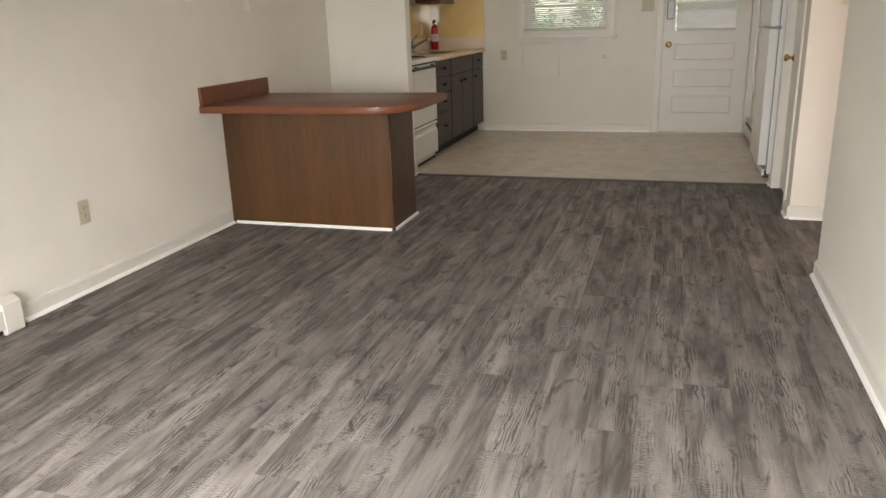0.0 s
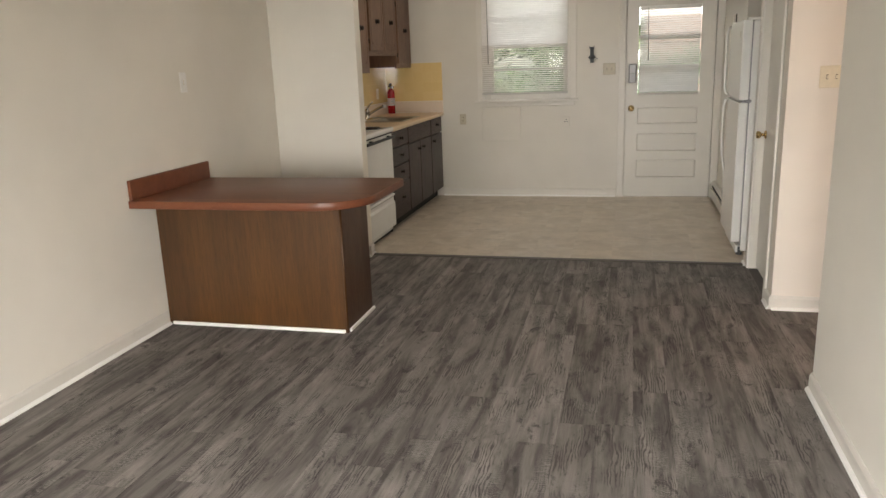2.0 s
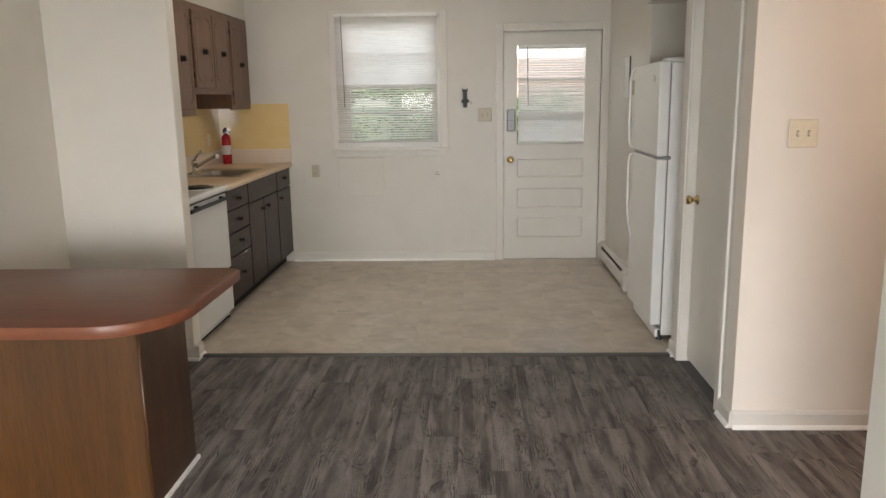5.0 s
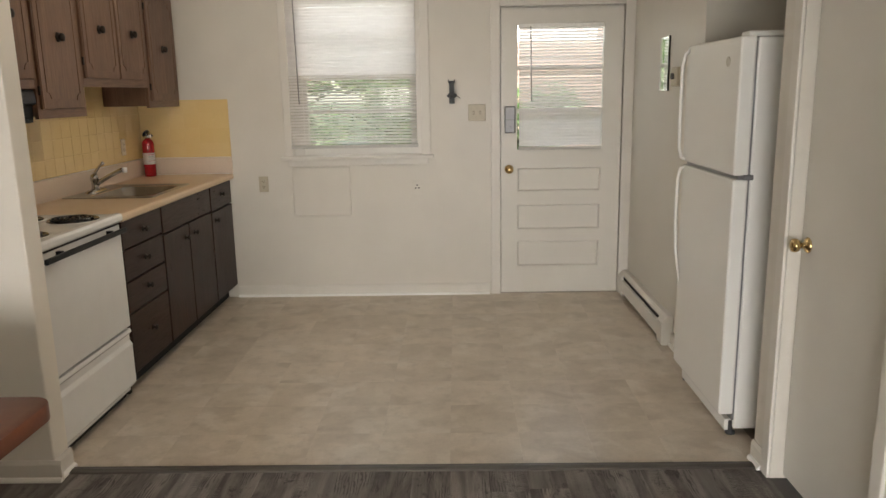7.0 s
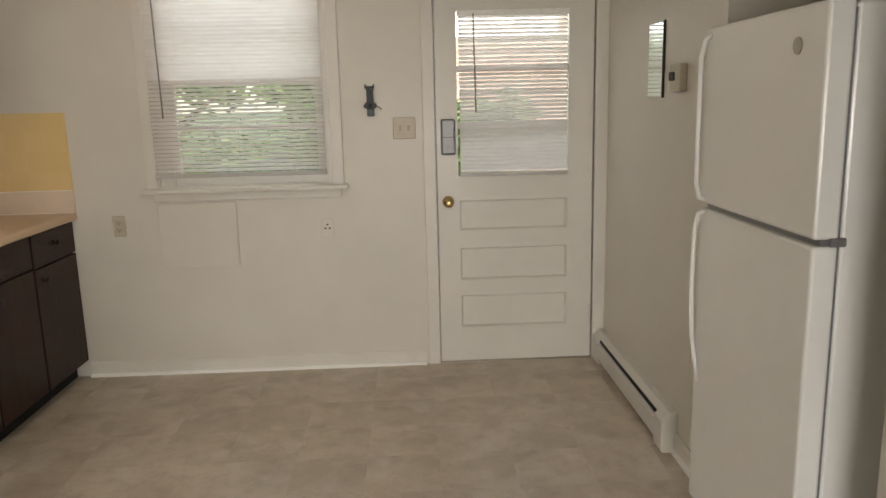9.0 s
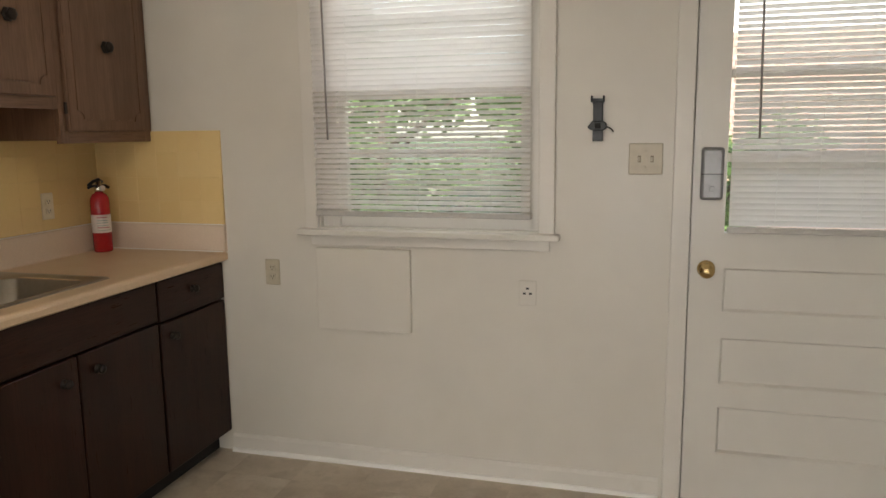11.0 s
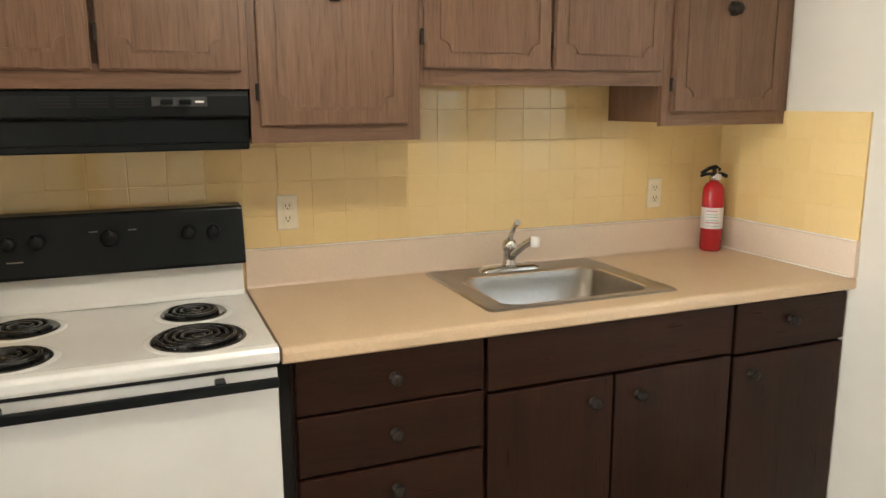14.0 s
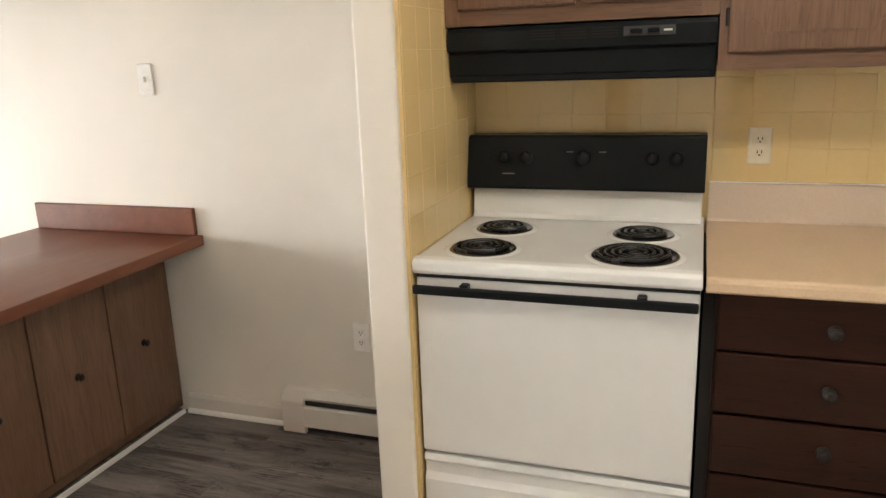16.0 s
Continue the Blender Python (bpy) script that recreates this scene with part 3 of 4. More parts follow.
# front-room window, behind the start
front = tagged(thing("window_2", (-0.75, FRONT, 0.06), "wide white-framed glazed front opening", "window"), kind="structure")
part("window_frame", boxes((-1.95, -1.90, FRONT - 0.10, FRONT - 0.05, 0.06, 2.08), (0.40, 0.45, FRONT - 0.10, FRONT - 0.05, 0.06, 2.08), (-1.90, 0.40, FRONT - 0.10, FRONT - 0.05, 0.06, 0.11),
                           (-1.90, 0.40, FRONT - 0.10, FRONT - 0.05, 2.03, 2.08), (-0.78, -0.72, FRONT - 0.10, FRONT - 0.05, 0.11, 2.03)), M_TRIM, front)
for x0, x1 in ((-1.90, -0.78), (-0.72, 0.40)):
    p = part("pane", box(x0, x1, FRONT - 0.08, FRONT - 0.077, 0.11, 2.03), M_GLASS, front)
    p.visible_shadow = False
# ---------- peninsula ----------
def rounded_top(x0, x1, y0, y1, r_front, r_back):
    pts = [(x0, y0)]
    for i in range(19):
        a = -math.pi / 2 + math.pi / 2 * i / 18
        pts.append((x1 - r_front + r_front * math.cos(a), y0 + r_front + r_front * math.sin(a)))
    for i in range(19):
        a = math.pi / 2 * i / 18
        pts.append((x1 - r_back + r_back * math.cos(a), y1 - r_back + r_back * math.sin(a)))
    pts.append((x0, y1))
    return pts


PX0, PX1, PY0, PY1 = LW, -1.603, 4.285, 4.715
pen = thing("peninsula_cabinet", (-2.18, 4.5, 0), "walnut-veneer peninsula cabinet with three doors, built against the wall", "cabinet")
part("front_panel", box(PX0 + 0.002, PX1, PY0, PY0 + 0.012, 0.0, 0.752, 0.0015), M_PANEL, pen)
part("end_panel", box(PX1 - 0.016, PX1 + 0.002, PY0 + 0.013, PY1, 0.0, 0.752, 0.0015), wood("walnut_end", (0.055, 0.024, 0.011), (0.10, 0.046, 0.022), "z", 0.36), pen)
part("corner_strip", tube([(PX1 + 0.001, PY0 + 0.001, 0.0), (PX1 + 0.001, PY0 + 0.001, 0.752)], 0.007, 8), M_PANEL, pen)
part("carcass", boxes((PX0 + 0.004, PX1 - 0.018, PY0 + 0.014, PY1 - 0.02, 0.02, 0.74)), M_UPPER, pen)
for i, (x0, x1, kx) in enumerate(((-2.733, -2.388, -2.55), (-2.382, -2.037, -2.205), (-2.031, -1.686, -1.86))):
    d = part("door", box(x0, x1, PY1 - 0.018, PY1, 0.065, 0.70, 0.004, 2), M_UPPER, pen)
    part("knob", turned([(0.014, 0.0), (0.014, 0.003), (0.007, 0.006), (0.008, 0.014), (0.014, 0.02), (0.006, 0.027)], (kx, PY1, 0.395), "y", 14), M_BRONZE, d)
structure("peninsula_shoe", boxes((PX0 + 0.03, PX1 - 0.012, PY0 - 0.014, PY0, 0.0, 0.02), bevel=0.003), M_SHOE, "white shoe moulding along the peninsula front", "trim")
structure("peninsula_shoe", boxes((PX1 + 0.002, PX1 + 0.016, PY0 + 0.02, PY1 + 0.012, 0.0, 0.02), bevel=0.003), M_SHOE, "white shoe moulding along the peninsula end", "trim")
structure("peninsula_shoe", boxes((PX0 + 0.03, PX1 - 0.005, PY1, PY1 + 0.014, 0.0, 0.02), bevel=0.003), M_SHOE, "white shoe moulding along the peninsula doors", "trim")
top = thing("peninsula_countertop", (-2.1, 4.48, 0.755), "reddish cherry laminate countertop with rounded end on the peninsula", "countertop")
slab = part("slab", prism(rounded_top(LW + 0.001, -1.402, 4.05, 4.905, 0.28, 0.06), "z", 0.757, 0.80, 0.004, 2), M_LAM, top)
for p in slab.data.polygons:
    p.use_smooth = True
slab.data.set_sharp_from_angle(angle=radians(35))
part("backsplash", box(LW + 0.001, LW + 0.022, 4.06, 4.88, 0.80, 0.912, 0.003), M_LAM, top)

# ---------- base cabinets ----------
BF = -2.108                                   # face of the doors


def knob_at(parent, y, z, x=BF, s=1.0):
    part("knob", turned([(0.016 * s, 0.0), (0.016 * s, 0.003), (0.007 * s, 0.006), (0.008 * s, 0.016), (0.016 * s, 0.021), (0.015 * s, 0.026), (0.006 * s, 0.03)], (x, y, z), "x", 16), M_BRONZE, parent, "dark bronze knob")


def base_cabinet(y0, y1, fronts, label):
    """fronts: (kind, y0, y1, z0, z1, knob y, knob z)."""
    ob = thing("base_cabinet", (-2.4, (y0 + y1) / 2, 0), label, "cabinet", "base cabinets under the counter")
    part("body", boxes((-2.73, BF - 0.022, y0, y1, 0.09, 0.70), (BF - 0.055, BF - 0.022, y0, y1, 0.70, 0.898)), M_BASE, ob)
    # toe kick in shadow black, the recess's shade held in its colour
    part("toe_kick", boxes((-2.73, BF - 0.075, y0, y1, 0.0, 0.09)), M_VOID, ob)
    for kind, a, b, z0, z1, ky, kz in fronts:
        d = part(kind, box(BF - 0.02, BF, a, b, z0, z1, 0.004, 2), M_BASE_H if kind != "door" else M_BASE, ob)
        if ky:
            knob_at(d, ky, kz)
    return ob


base_cabinet(6.85, 7.37, [("drawer", 6.857, 7.363, 0.75, 0.894, 7.112, 0.818), ("drawer", 6.857, 7.363, 0.585, 0.743, 7.112, 0.665),
                          ("drawer", 6.857, 7.363, 0.418, 0.576, 7.112, 0.508), ("drawer", 6.857, 7.363, 0.10, 0.41, 7.112, 0.27)],
             "dark brown four-drawer base cabinet beside the stove")
base_cabinet(7.37, 8.225, [("false_front", 7.377, 8.218, 0.737, 0.894, None, None), ("door", 7.377, 7.782, 0.10, 0.727, 7.715, 0.652),
                           ("door", 7.79, 8.218, 0.10, 0.727, 7.872, 0.655)], "dark brown two-door sink base cabinet")
base_cabinet(8.225, 8.699, [("drawer", 8.233, 8.694, 0.728, 0.890, 8.455, 0.82), ("door", 8.233, 8.694, 0.10, 0.718, 8.303, 0.657)],
             "dark brown base cabinet with one drawer against the window wall")
# near-black block set in the open gap as its shade
single("filler_strip", boxes((-2.73, BF - 0.03, 6.822, 6.85, 0.0, 0.897)), M_VOID, "black strip that gives the gap between stove and cabinets its shade", "filler")

# ---------- counter with sink ----------
CT, CB = 0.94, 0.90
SX0, SX1, SY0, SY1 = -2.695, -2.168, 7.41, 8.055      # rim of the sink
BX0, BX1, BY0, BY1 = -2.575, -2.215, 7.485, 7.995      # its bowl
counter = thing("kitchen_countertop", (-2.4, 7.76, CB), "beige laminate countertop with pale backsplash over the base cabinets", "countertop")
bm = boxes((-2.735, BX0, 6.826, BACK, CB, CT), (BX0, BX1, 6.826, BY0, CB, CT), (BX0, BX1, BY1, BACK, CB, CT))
prism([(-2.215, CB), (-2.087, CB), (-2.081, CB + 0.006), (-2.081, CT - 0.014), (-2.084, CT - 0.006), (-2.09, CT - 0.0015), (-2.098, CT), (-2.215, CT)], "y", 6.826, BACK - 0.001, bm=bm)
part("worktop", bm, M_COUNTER, counter)
part("backsplash", prism([(-2.735, CT), (-2.712, CT), (-2.716, CT + 0.006), (-2.716, 1.056), (-2.72, 1.062), (-2.735, 1.062)], "y", 6.828, BACK), M_SPLASH, counter, "pale pinkish laminate backsplash")
part("side_splash", prism([(BACK, CT), (BACK - 0.023, CT), (BACK - 0.019, CT + 0.006), (BACK - 0.019, 1.056), (BACK - 0.015, 1.062), (BACK, 1.062)], "x", -2.716, -2.081), M_SPLASH, counter, "pale pinkish laminate side splash")
part("caulk_line", boxes((-2.716, -2.712, 6.83, BACK - 0.02, 1.061, 1.064), (-2.716, -2.085, BACK - 0.022, BACK - 0.018, 1.061, 1.064), (-2.70, -2.09, BACK - 0.027, BACK - 0.022, CT, CT + 0.004)), M_SHOE, counter)

sink = thing("kitchen_sink", (-2.43, 7.74, CT), "stainless steel single-bowl drop-in sink in the counter", "sink")


def ring_pts(x0, x1, y0, y1, r, z, n=6):
    out = []
    for cx, cy, a0 in ((x1 - r, y1 - r, 0), (x0 + r, y1 - r, 90), (x0 + r, y0 + r, 180), (x1 - r, y0 + r, 270)):
        for i in range(n):
            a = radians(a0 + 90 * i / (n - 1))
            out.append((cx + r * math.cos(a), cy + r * math.sin(a), z))
    return out


def loft(rings, cap=True):
    m = bmesh.new()
    rows = [[m.verts.new(p) for p in r] for r in rings]
    n = len(rows[0])
    for lo, hi in zip(rows, rows[1:]):
        for i in range(n):
            m.faces.new((lo[i], lo[(i + 1) % n], hi[(i + 1) % n], hi[i]))
    if cap:
        m.faces.new(rows[-1])
    bmesh.ops.recalc_face_normals(m, faces=m.faces)
    for f in m.faces:
        f.smooth = True
    return m


part("rim", loft([ring_pts(SX0, SX1, SY0, SY1, 0.02, CT), ring_pts(SX0 + 0.004, SX1 - 0.004, SY0 + 0.004, SY1 - 0.004, 0.02, CT + 0.005),
                  ring_pts(SX0 + 0.012, SX1 - 0.012, SY0 + 0.012, SY1 - 0.012, 0.02, CT + 0.004),
                  ring_pts(BX0 - 0.012, BX1 + 0.012, BY0 - 0.012, BY1 + 0.012, 0.07, CT + 0.003), ring_pts(BX0, BX1, BY0, BY1, 0.07, CT - 0.004)], False), M_STEEL, sink)
part("bowl", loft([ring_pts(BX0, BX1, BY0, BY1, 0.07, CT - 0.004), ring_pts(BX0 + 0.006, BX1 - 0.006, BY0 + 0.006, BY1 - 0.006, 0.07, CT - 0.03),
                   ring_pts(BX0 + 0.02, BX1 - 0.02, BY0 + 0.02, BY1 - 0.02, 0.07, CT - 0.15), ring_pts(BX0 + 0.045, BX1 - 0.045, BY0 + 0.045, BY1 - 0.045, 0.065, CT - 0.172),
                   ring_pts(BX0 + 0.12, BX1 - 0.12, BY0 + 0.17, BY1 - 0.17, 0.03, CT - 0.178)]), M_STEEL, sink)
part("drain", turned([(0.045, 0.0), (0.043, 0.004), (0.03, 0.002), (0.012, 0.003)], (-2.395, 7.74, CT - 0.177), "z", 20), M_CHROME, sink)
fc = thing("kitchen_faucet", (-2.625, 7.70, CT), "chrome single-lever kitchen faucet on the sink", "faucet")
part("base_plate", loft([ring_pts(-2.655, -2.597, 7.585, 7.815, 0.026, CT + 0.004), ring_pts(-2.652, -2.600, 7.588, 7.812, 0.025, CT + 0.012), ring_pts(-2.64, -2.612, 7.61, 7.79, 0.013, CT + 0.02)]), M_CHROME, fc)
part("body", turned([(0.026, 0.0), (0.024, 0.012), (0.021, 0.02), (0.021, 0.055), (0.025, 0.06), (0.025, 0.08), (0.02, 0.092), (0.008, 0.098)], (-2.625, 7.70, CT + 0.014), "z", 20), M_CHROME, fc)
spout = part("spout", tube([(-2.62, 7.70, 0.985), (-2.585, 7.70, 1.01), (-2.52, 7.697, 1.045), (-2.46, 7.694, 1.072), (-2.437, 7.693, 1.078)], 0.0125, 12, None, (1.1, 1.1, 1, 1, 1)), M_CHROME, fc)
part("aerator", turned([(0.013, 0.0), (0.015, 0.006), (0.015, 0.028), (0.012, 0.032)], (-2.432, 7.693, 1.058), "z", 14), M_WHITE, spout, "white spout tip")
part("lever", tube([(-2.625, 7.70, 1.045), (-2.61, 7.70, 1.07), (-2.585, 7.698, 1.10), (-2.56, 7.696, 1.118)], 0.0085, 10, None, (1.3, 1.0, 0.9, 1.3)), M_CHROME, fc)

# ---------- upper cabinets ----------
UF = -2.432


def door_panel(ob, y0, y1, z0, z1, knob_y, knob_z):
    d = part("door", box(UF - 0.001, UF + 0.014, y0, y1, z0, z1, 0.003, 2), M_UPPER, ob)
    # routed groove with notched, curved corners: a proud rim and a proud field with a gap between
    m, r = 0.045, 0.034

    def outline(inset):
        a0, a1, b0, b1 = y0 + m + inset, y1 - m - inset, z0 + m + inset, z1 - m - inset
        rr = r - inset * 0.4
        out = []
        for cy, cz, start in ((a1, b1, 270), (a0, b1, 0), (a0, b0, 90), (a1, b0, 180)):
            for i in range(6):
                a = radians(start - 90 * i / 5)
                out.append((cy + rr * math.cos(a), cz + rr * math.sin(a)))
        return out
    field = outline(0.004)
    part("field", prism(field, "x", UF + 0.014, UF + 0.0175), M_UPPER, d)
    o = outline(-0.004)
    b = bmesh.new()
    n = len(o)
    corners = ((y1 - 0.006, z1 - 0.006), (y0 + 0.006, z1 - 0.006), (y0 + 0.006, z0 + 0.006), (y1 - 0.006, z0 + 0.006))
    top, low = UF + 0.0175, UF + 0.0135
    vi = [b.verts.new((top, p, q)) for p, q in o]
    wi = [b.verts.new((low, p, q)) for p, q in o]
    vo = [b.verts.new((top, p, q)) for p, q in corners]
    wo = [b.verts.new((low, p, q)) for p, q in corners]
    for i in range(n):
        j = (i + 1) % n
        c0, c1 = i // 6, j // 6
        b.faces.new((vi[i], vi[j], vo[c0]) if c0 == c1 else (vi[i], vi[j], vo[c1], vo[c0]))
        b.faces.new((vi[i], wi[i], wi[j], vi[j]))
    for i in range(4):
        b.faces.new((vo[i], vo[(i + 1) % 4], wo[(i + 1) % 4], wo[i]))
    bmesh.ops.recalc_face_normals(b, faces=b.faces)
    part("rim", b, M_UPPER, d)
    k = part("knob", turned([(0.024, 0.0), (0.025, 0.004), (0.019, 0.008), (0.012, 0.01), (0.02, 0.018), (0.022, 0.024), (0.016, 0.031), (0.005, 0.034)], (UF + 0.0175, knob_y, knob_z), "x", 12), M_BRONZE, d, "dark bronze rosette knob")
    for v in k.data.vertices:
        dy, dz = v.co.y - knob_y, v.co.z - knob_z
        a = math.atan2(dz, dy)
        s = 1.0 + 0.07 * math.cos(6 * a)
        v.co.y, v.co.z = knob_y + dy * s, knob_z + dz * s
    for z in (z0 + 0.09, z1 - 0.09):
        part("hinge", box(UF + 0.002, UF + 0.012, y0 - 0.009, y0 + 0.002, z - 0.022, z + 0.022, 0.002), M_BRONZE, d)


def upper_cabinet(y0, y1, z0, doors, label):
    ob = thing("upper_cabinet", (-2.59, (y0 + y1) / 2, z0), label, "cabinet", "upper cabinets under the soffit")
    part("body", boxes((-2.735, UF - 0.02, y0, y1, z0 + 0.012, 2.205)), M_UPPER, ob)
    for a in (y0, y1 - 0.045):
        part("stile", boxes((UF - 0.019, UF, a, a + 0.045, z0, 2.209)), M_UPPER, ob)
    for a, b in ((z0, z0 + 0.06), (2.14, 2.209)):
        part("rail", boxes((UF - 0.019, UF, y0 + 0.045, y1 - 0.045, a, b)), M_UPPER_H, ob)
    for d in doors:
        door_panel(ob, *d)
    return ob


upper_cabinet(6.078, 6.828, 1.548, [(6.12, 6.455, 1.592, 2.16, 6.29, 1.875), (6.472, 6.81, 1.592, 2.16, 6.64, 1.875)], "brown oak two-door upper cabinet above the range hood")
upper_cabinet(6.829, 7.306, 1.405, [(6.852, 7.265, 1.45, 2.16, 7.06, 1.80)], "brown oak one-door upper cabinet above the counter")
upper_cabinet(7.307, 8.155, 1.56, [(7.318, 7.728, 1.605, 2.16, 7.515, 1.872), (7.738, 8.14, 1.605, 2.16, 7.942, 1.876)], "brown oak two-door upper cabinet above the sink")
upper_cabinet(8.156, 8.698, 1.43, [(8.19, 8.65, 1.475, 2.16, 8.418, 1.812)], "brown oak one-door upper cabinet against the window wall")

# ---------- range hood ----------
hood = thing("range_hood", (-2.55, 6.445, 1.40), "black metal range hood under the upper cabinet", "range hood")
part("shell", prism([(-2.735, 1.545), (-2.4430, 1.545), (-2.4360, 1.53), (-2.4320, 1.478), (-2.4530, 1.47), (-2.4560, 1.408), (-2.4730, 1.388), (-2.735, 1.388)], "y", 6.08, 6.826, 0.003), M_BLACK, hood)
part("control_strip", box(-2.4355, -2.4315, 6.585, 6.72, 1.503, 1.528, 0.001), M_HOODSTRIP, hood)
part("switch", boxes((-2.4330, -2.3995, 6.605, 6.635, 1.509, 1.521), (-2.4330, -2.3995, 6.65, 6.68, 1.509, 1.521), bevel=0.002), M_BLACK, hood)
part("badge", boxes((-2.4325, -2.4300, 6.69, 6.712, 1.513, 1.518)), M_WHITE, hood)
for i in range(3):
    y = 6.33 + 0.085 * i
    part("vent_slot", boxes(*[(-2.4355, -2.4310, y, y + 0.07, 1.502 + 0.008 * k, 1.506 + 0.008 * k) for k in range(4)]), M_VOID, hood)
part("lip", box(-2.4580, -2.4520, 6.09, 6.815, 1.391, 1.408, 0.002), M_BLACK, hood)

# ---------- stove ----------
stove = thing("electric_stove", (-2.4, 6.45, 0), "white freestanding electric coil stove with black backguard", "stove")
Y0, Y1, SF = 6.08, 6.818, -2.095
part("body", box(-2.715, SF - 0.03, Y0 + 0.004, Y1 - 0.004, 0.03, 0.905, 0.003), M_ENAMEL, stove)
bm = prism([(-2.72, 0.905), (SF + 0.012, 0.905), (SF + 0.02, 0.915), (SF + 0.02, 0.936), (SF + 0.012, 0.946), (SF - 0.01, 0.949), (SF - 0.03, 0.943), (-2.62, 0.943), (-2.72, 0.95)], "y", Y0, Y1, 0.003, 2)
part("cooktop", bm, M_ENAMEL, stove)
part("riser", prism([(-2.72, 0.945), (-2.625, 0.945), (-2.635, 0.96), (-2.65, 1.05), (-2.72, 1.05)], "y", Y0 + 0.008, Y1 - 0.008, 0.004, 2), M_ENAMEL, stove)
bg = part("backguard", prism([(-2.72, 1.045), (-2.608, 1.045), (-2.605, 1.055), (-2.635, 1.208), (-2.645, 1.214), (-2.72, 1.214)], "y", Y0 - 0.002, Y1 - 0.002, 0.003, 2), M_BLACK, stove, "glossy black control panel")
for y, r in ((6.20, 0.022), (6.27, 0.022), (6.452, 0.026), (6.66, 0.021), (6.73, 0.021)):
    kb = part("control_knob", turned([(r, 0.0), (r, 0.006), (r * 0.8, 0.02), (r * 0.3, 0.022)], (-2.625, y, 1.145), "x", 16), M_BLACK, bg)
    part("pointer", boxes((-2.606, -2.6015, y - 0.002, y + 0.002, 1.145, 1.145 + r * 0.9)), M_BRONZE, kb)
part("badge", boxes((-2.62, -2.6125, 6.195, 6.235, 1.09, 1.096)), M_STEEL, bg)
for y in (6.40, 6.50):
    part("dial_mark", boxes((-2.632, -2.6245, y, y + 0.022, 1.162, 1.165)), M_GREY, bg)


def burner(y, x, r):
    ob = part("burner", loft([[(x + (r + 0.026) * math.cos(a), y + (r + 0.026) * math.sin(a), 0.9435) for a in [2 * math.pi * i / 32 for i in range(32)]],
                              [(x + (r + 0.022) * math.cos(a), y + (r + 0.022) * math.sin(a), 0.9465) for a in [2 * math.pi * i / 32 for i in range(32)]],
                              [(x + (r + 0.008) * math.cos(a), y + (r + 0.008) * math.sin(a), 0.945) for a in [2 * math.pi * i / 32 for i in range(32)]]]), M_ENAMEL, stove, "raised white burner rim")
    part("drip_pan", loft([[(x + k * math.cos(a), y + k * math.sin(a), z) for a in [2 * math.pi * i / 32 for i in range(32)]] for k, z in
                           ((r + 0.010, 0.9455), (r + 0.006, 0.9495), (r, 0.947), (r * 0.4, 0.9462))]), M_PAN, ob)
    turns = 4 if r > 0.1 else 3
    pts = []
    for i in range(turns * 20):
        a = 2 * math.pi * i / 20
        k = r * (0.24 + 0.74 * i / (turns * 20))
        pts.append((x + k * math.cos(a), y + k * math.sin(a), 0.9515))
    part("coil", tube(pts, 0.0052 if r > 0.1 else 0.0056, 6), M_COIL, ob, "black spiral heating coil")
    part("centre_cap", turned([(r * 0.17, 0.0), (r * 0.16, 0.006), (r * 0.05, 0.008)], (x, y, 0.9475), "z", 16), M_PAN, ob)


for y, x, r in ((6.235, -2.478, 0.078), (6.652, -2.47, 0.078), (6.236, -2.228, 0.084), (6.648, -2.232, 0.104)):
    burner(y, x, r)
od = part("oven_door", prism([(SF - 0.028, 0.372), (SF, 0.372), (SF + 0.004, 0.38), (SF + 0.004, 0.835), (SF, 0.892), (SF - 0.028, 0.892)], "y", Y0 + 0.004, Y1 - 0.004, 0.004, 2), M_ENAMEL, stove)
handle = part("handle", box(SF + 0.022, SF + 0.038, Y0 + 0.004, Y1 - 0.006, 0.853, 0.878, 0.005, 2), M_BLACK, od, "black bar handle")
for y in (6.225, 6.68):
    part("handle_post", box(SF, SF + 0.028, y - 0.012, y + 0.012, 0.862, 0.884, 0.003), M_BLACK, handle)
# dark strip that paints the shade in the gap below the cooktop lip
part("gap_trim", boxes((SF - 0.035, SF + 0.001, Y0 + 0.005, Y1 - 0.005, 0.893, 0.904)), M_VOID, stove)
dr = part("storage_drawer", prism([(SF - 0.028, 0.07), (SF, 0.07), (SF + 0.004, 0.08), (SF + 0.004, 0.28), (SF - 0.008, 0.30), (SF - 0.008, 0.33), (SF + 0.006, 0.345), (SF, 0.362), (SF - 0.028, 0.362)], "y", Y0 + 0.004, Y1 - 0.004, 0.003, 2), M_ENAMEL, stove)
# kick plate coloured shadow black for the shade under the drawer
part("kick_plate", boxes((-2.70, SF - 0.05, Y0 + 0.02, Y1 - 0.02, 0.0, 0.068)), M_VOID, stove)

# ---------- refrigerator ----------
fr = thing("refrigerator", (1.05, 6.62, 0), "white top-freezer refrigerator standing in the wall niche", "refrigerator")
FX, FB, FY0, FY1, FT = 0.690, 0.760, 6.29, 6.985, 1.69
part("body", box(FB, 1.42, FY0 + 0.004, FY1, 0.03, FT, 0.008, 2), M_FRIDGE, fr)
part("gasket", boxes((FB - 0.010, FB + 0.002, FY0 + 0.010, FY1 - 0.01, 0.07, FT - 0.015)), M_GREY, fr)
fz = part("freezer_door", box(FX, FB - 0.007, FY0, FY1, 1.142, FT + 0.004, 0.008, 2), M_FRIDGE, fr)
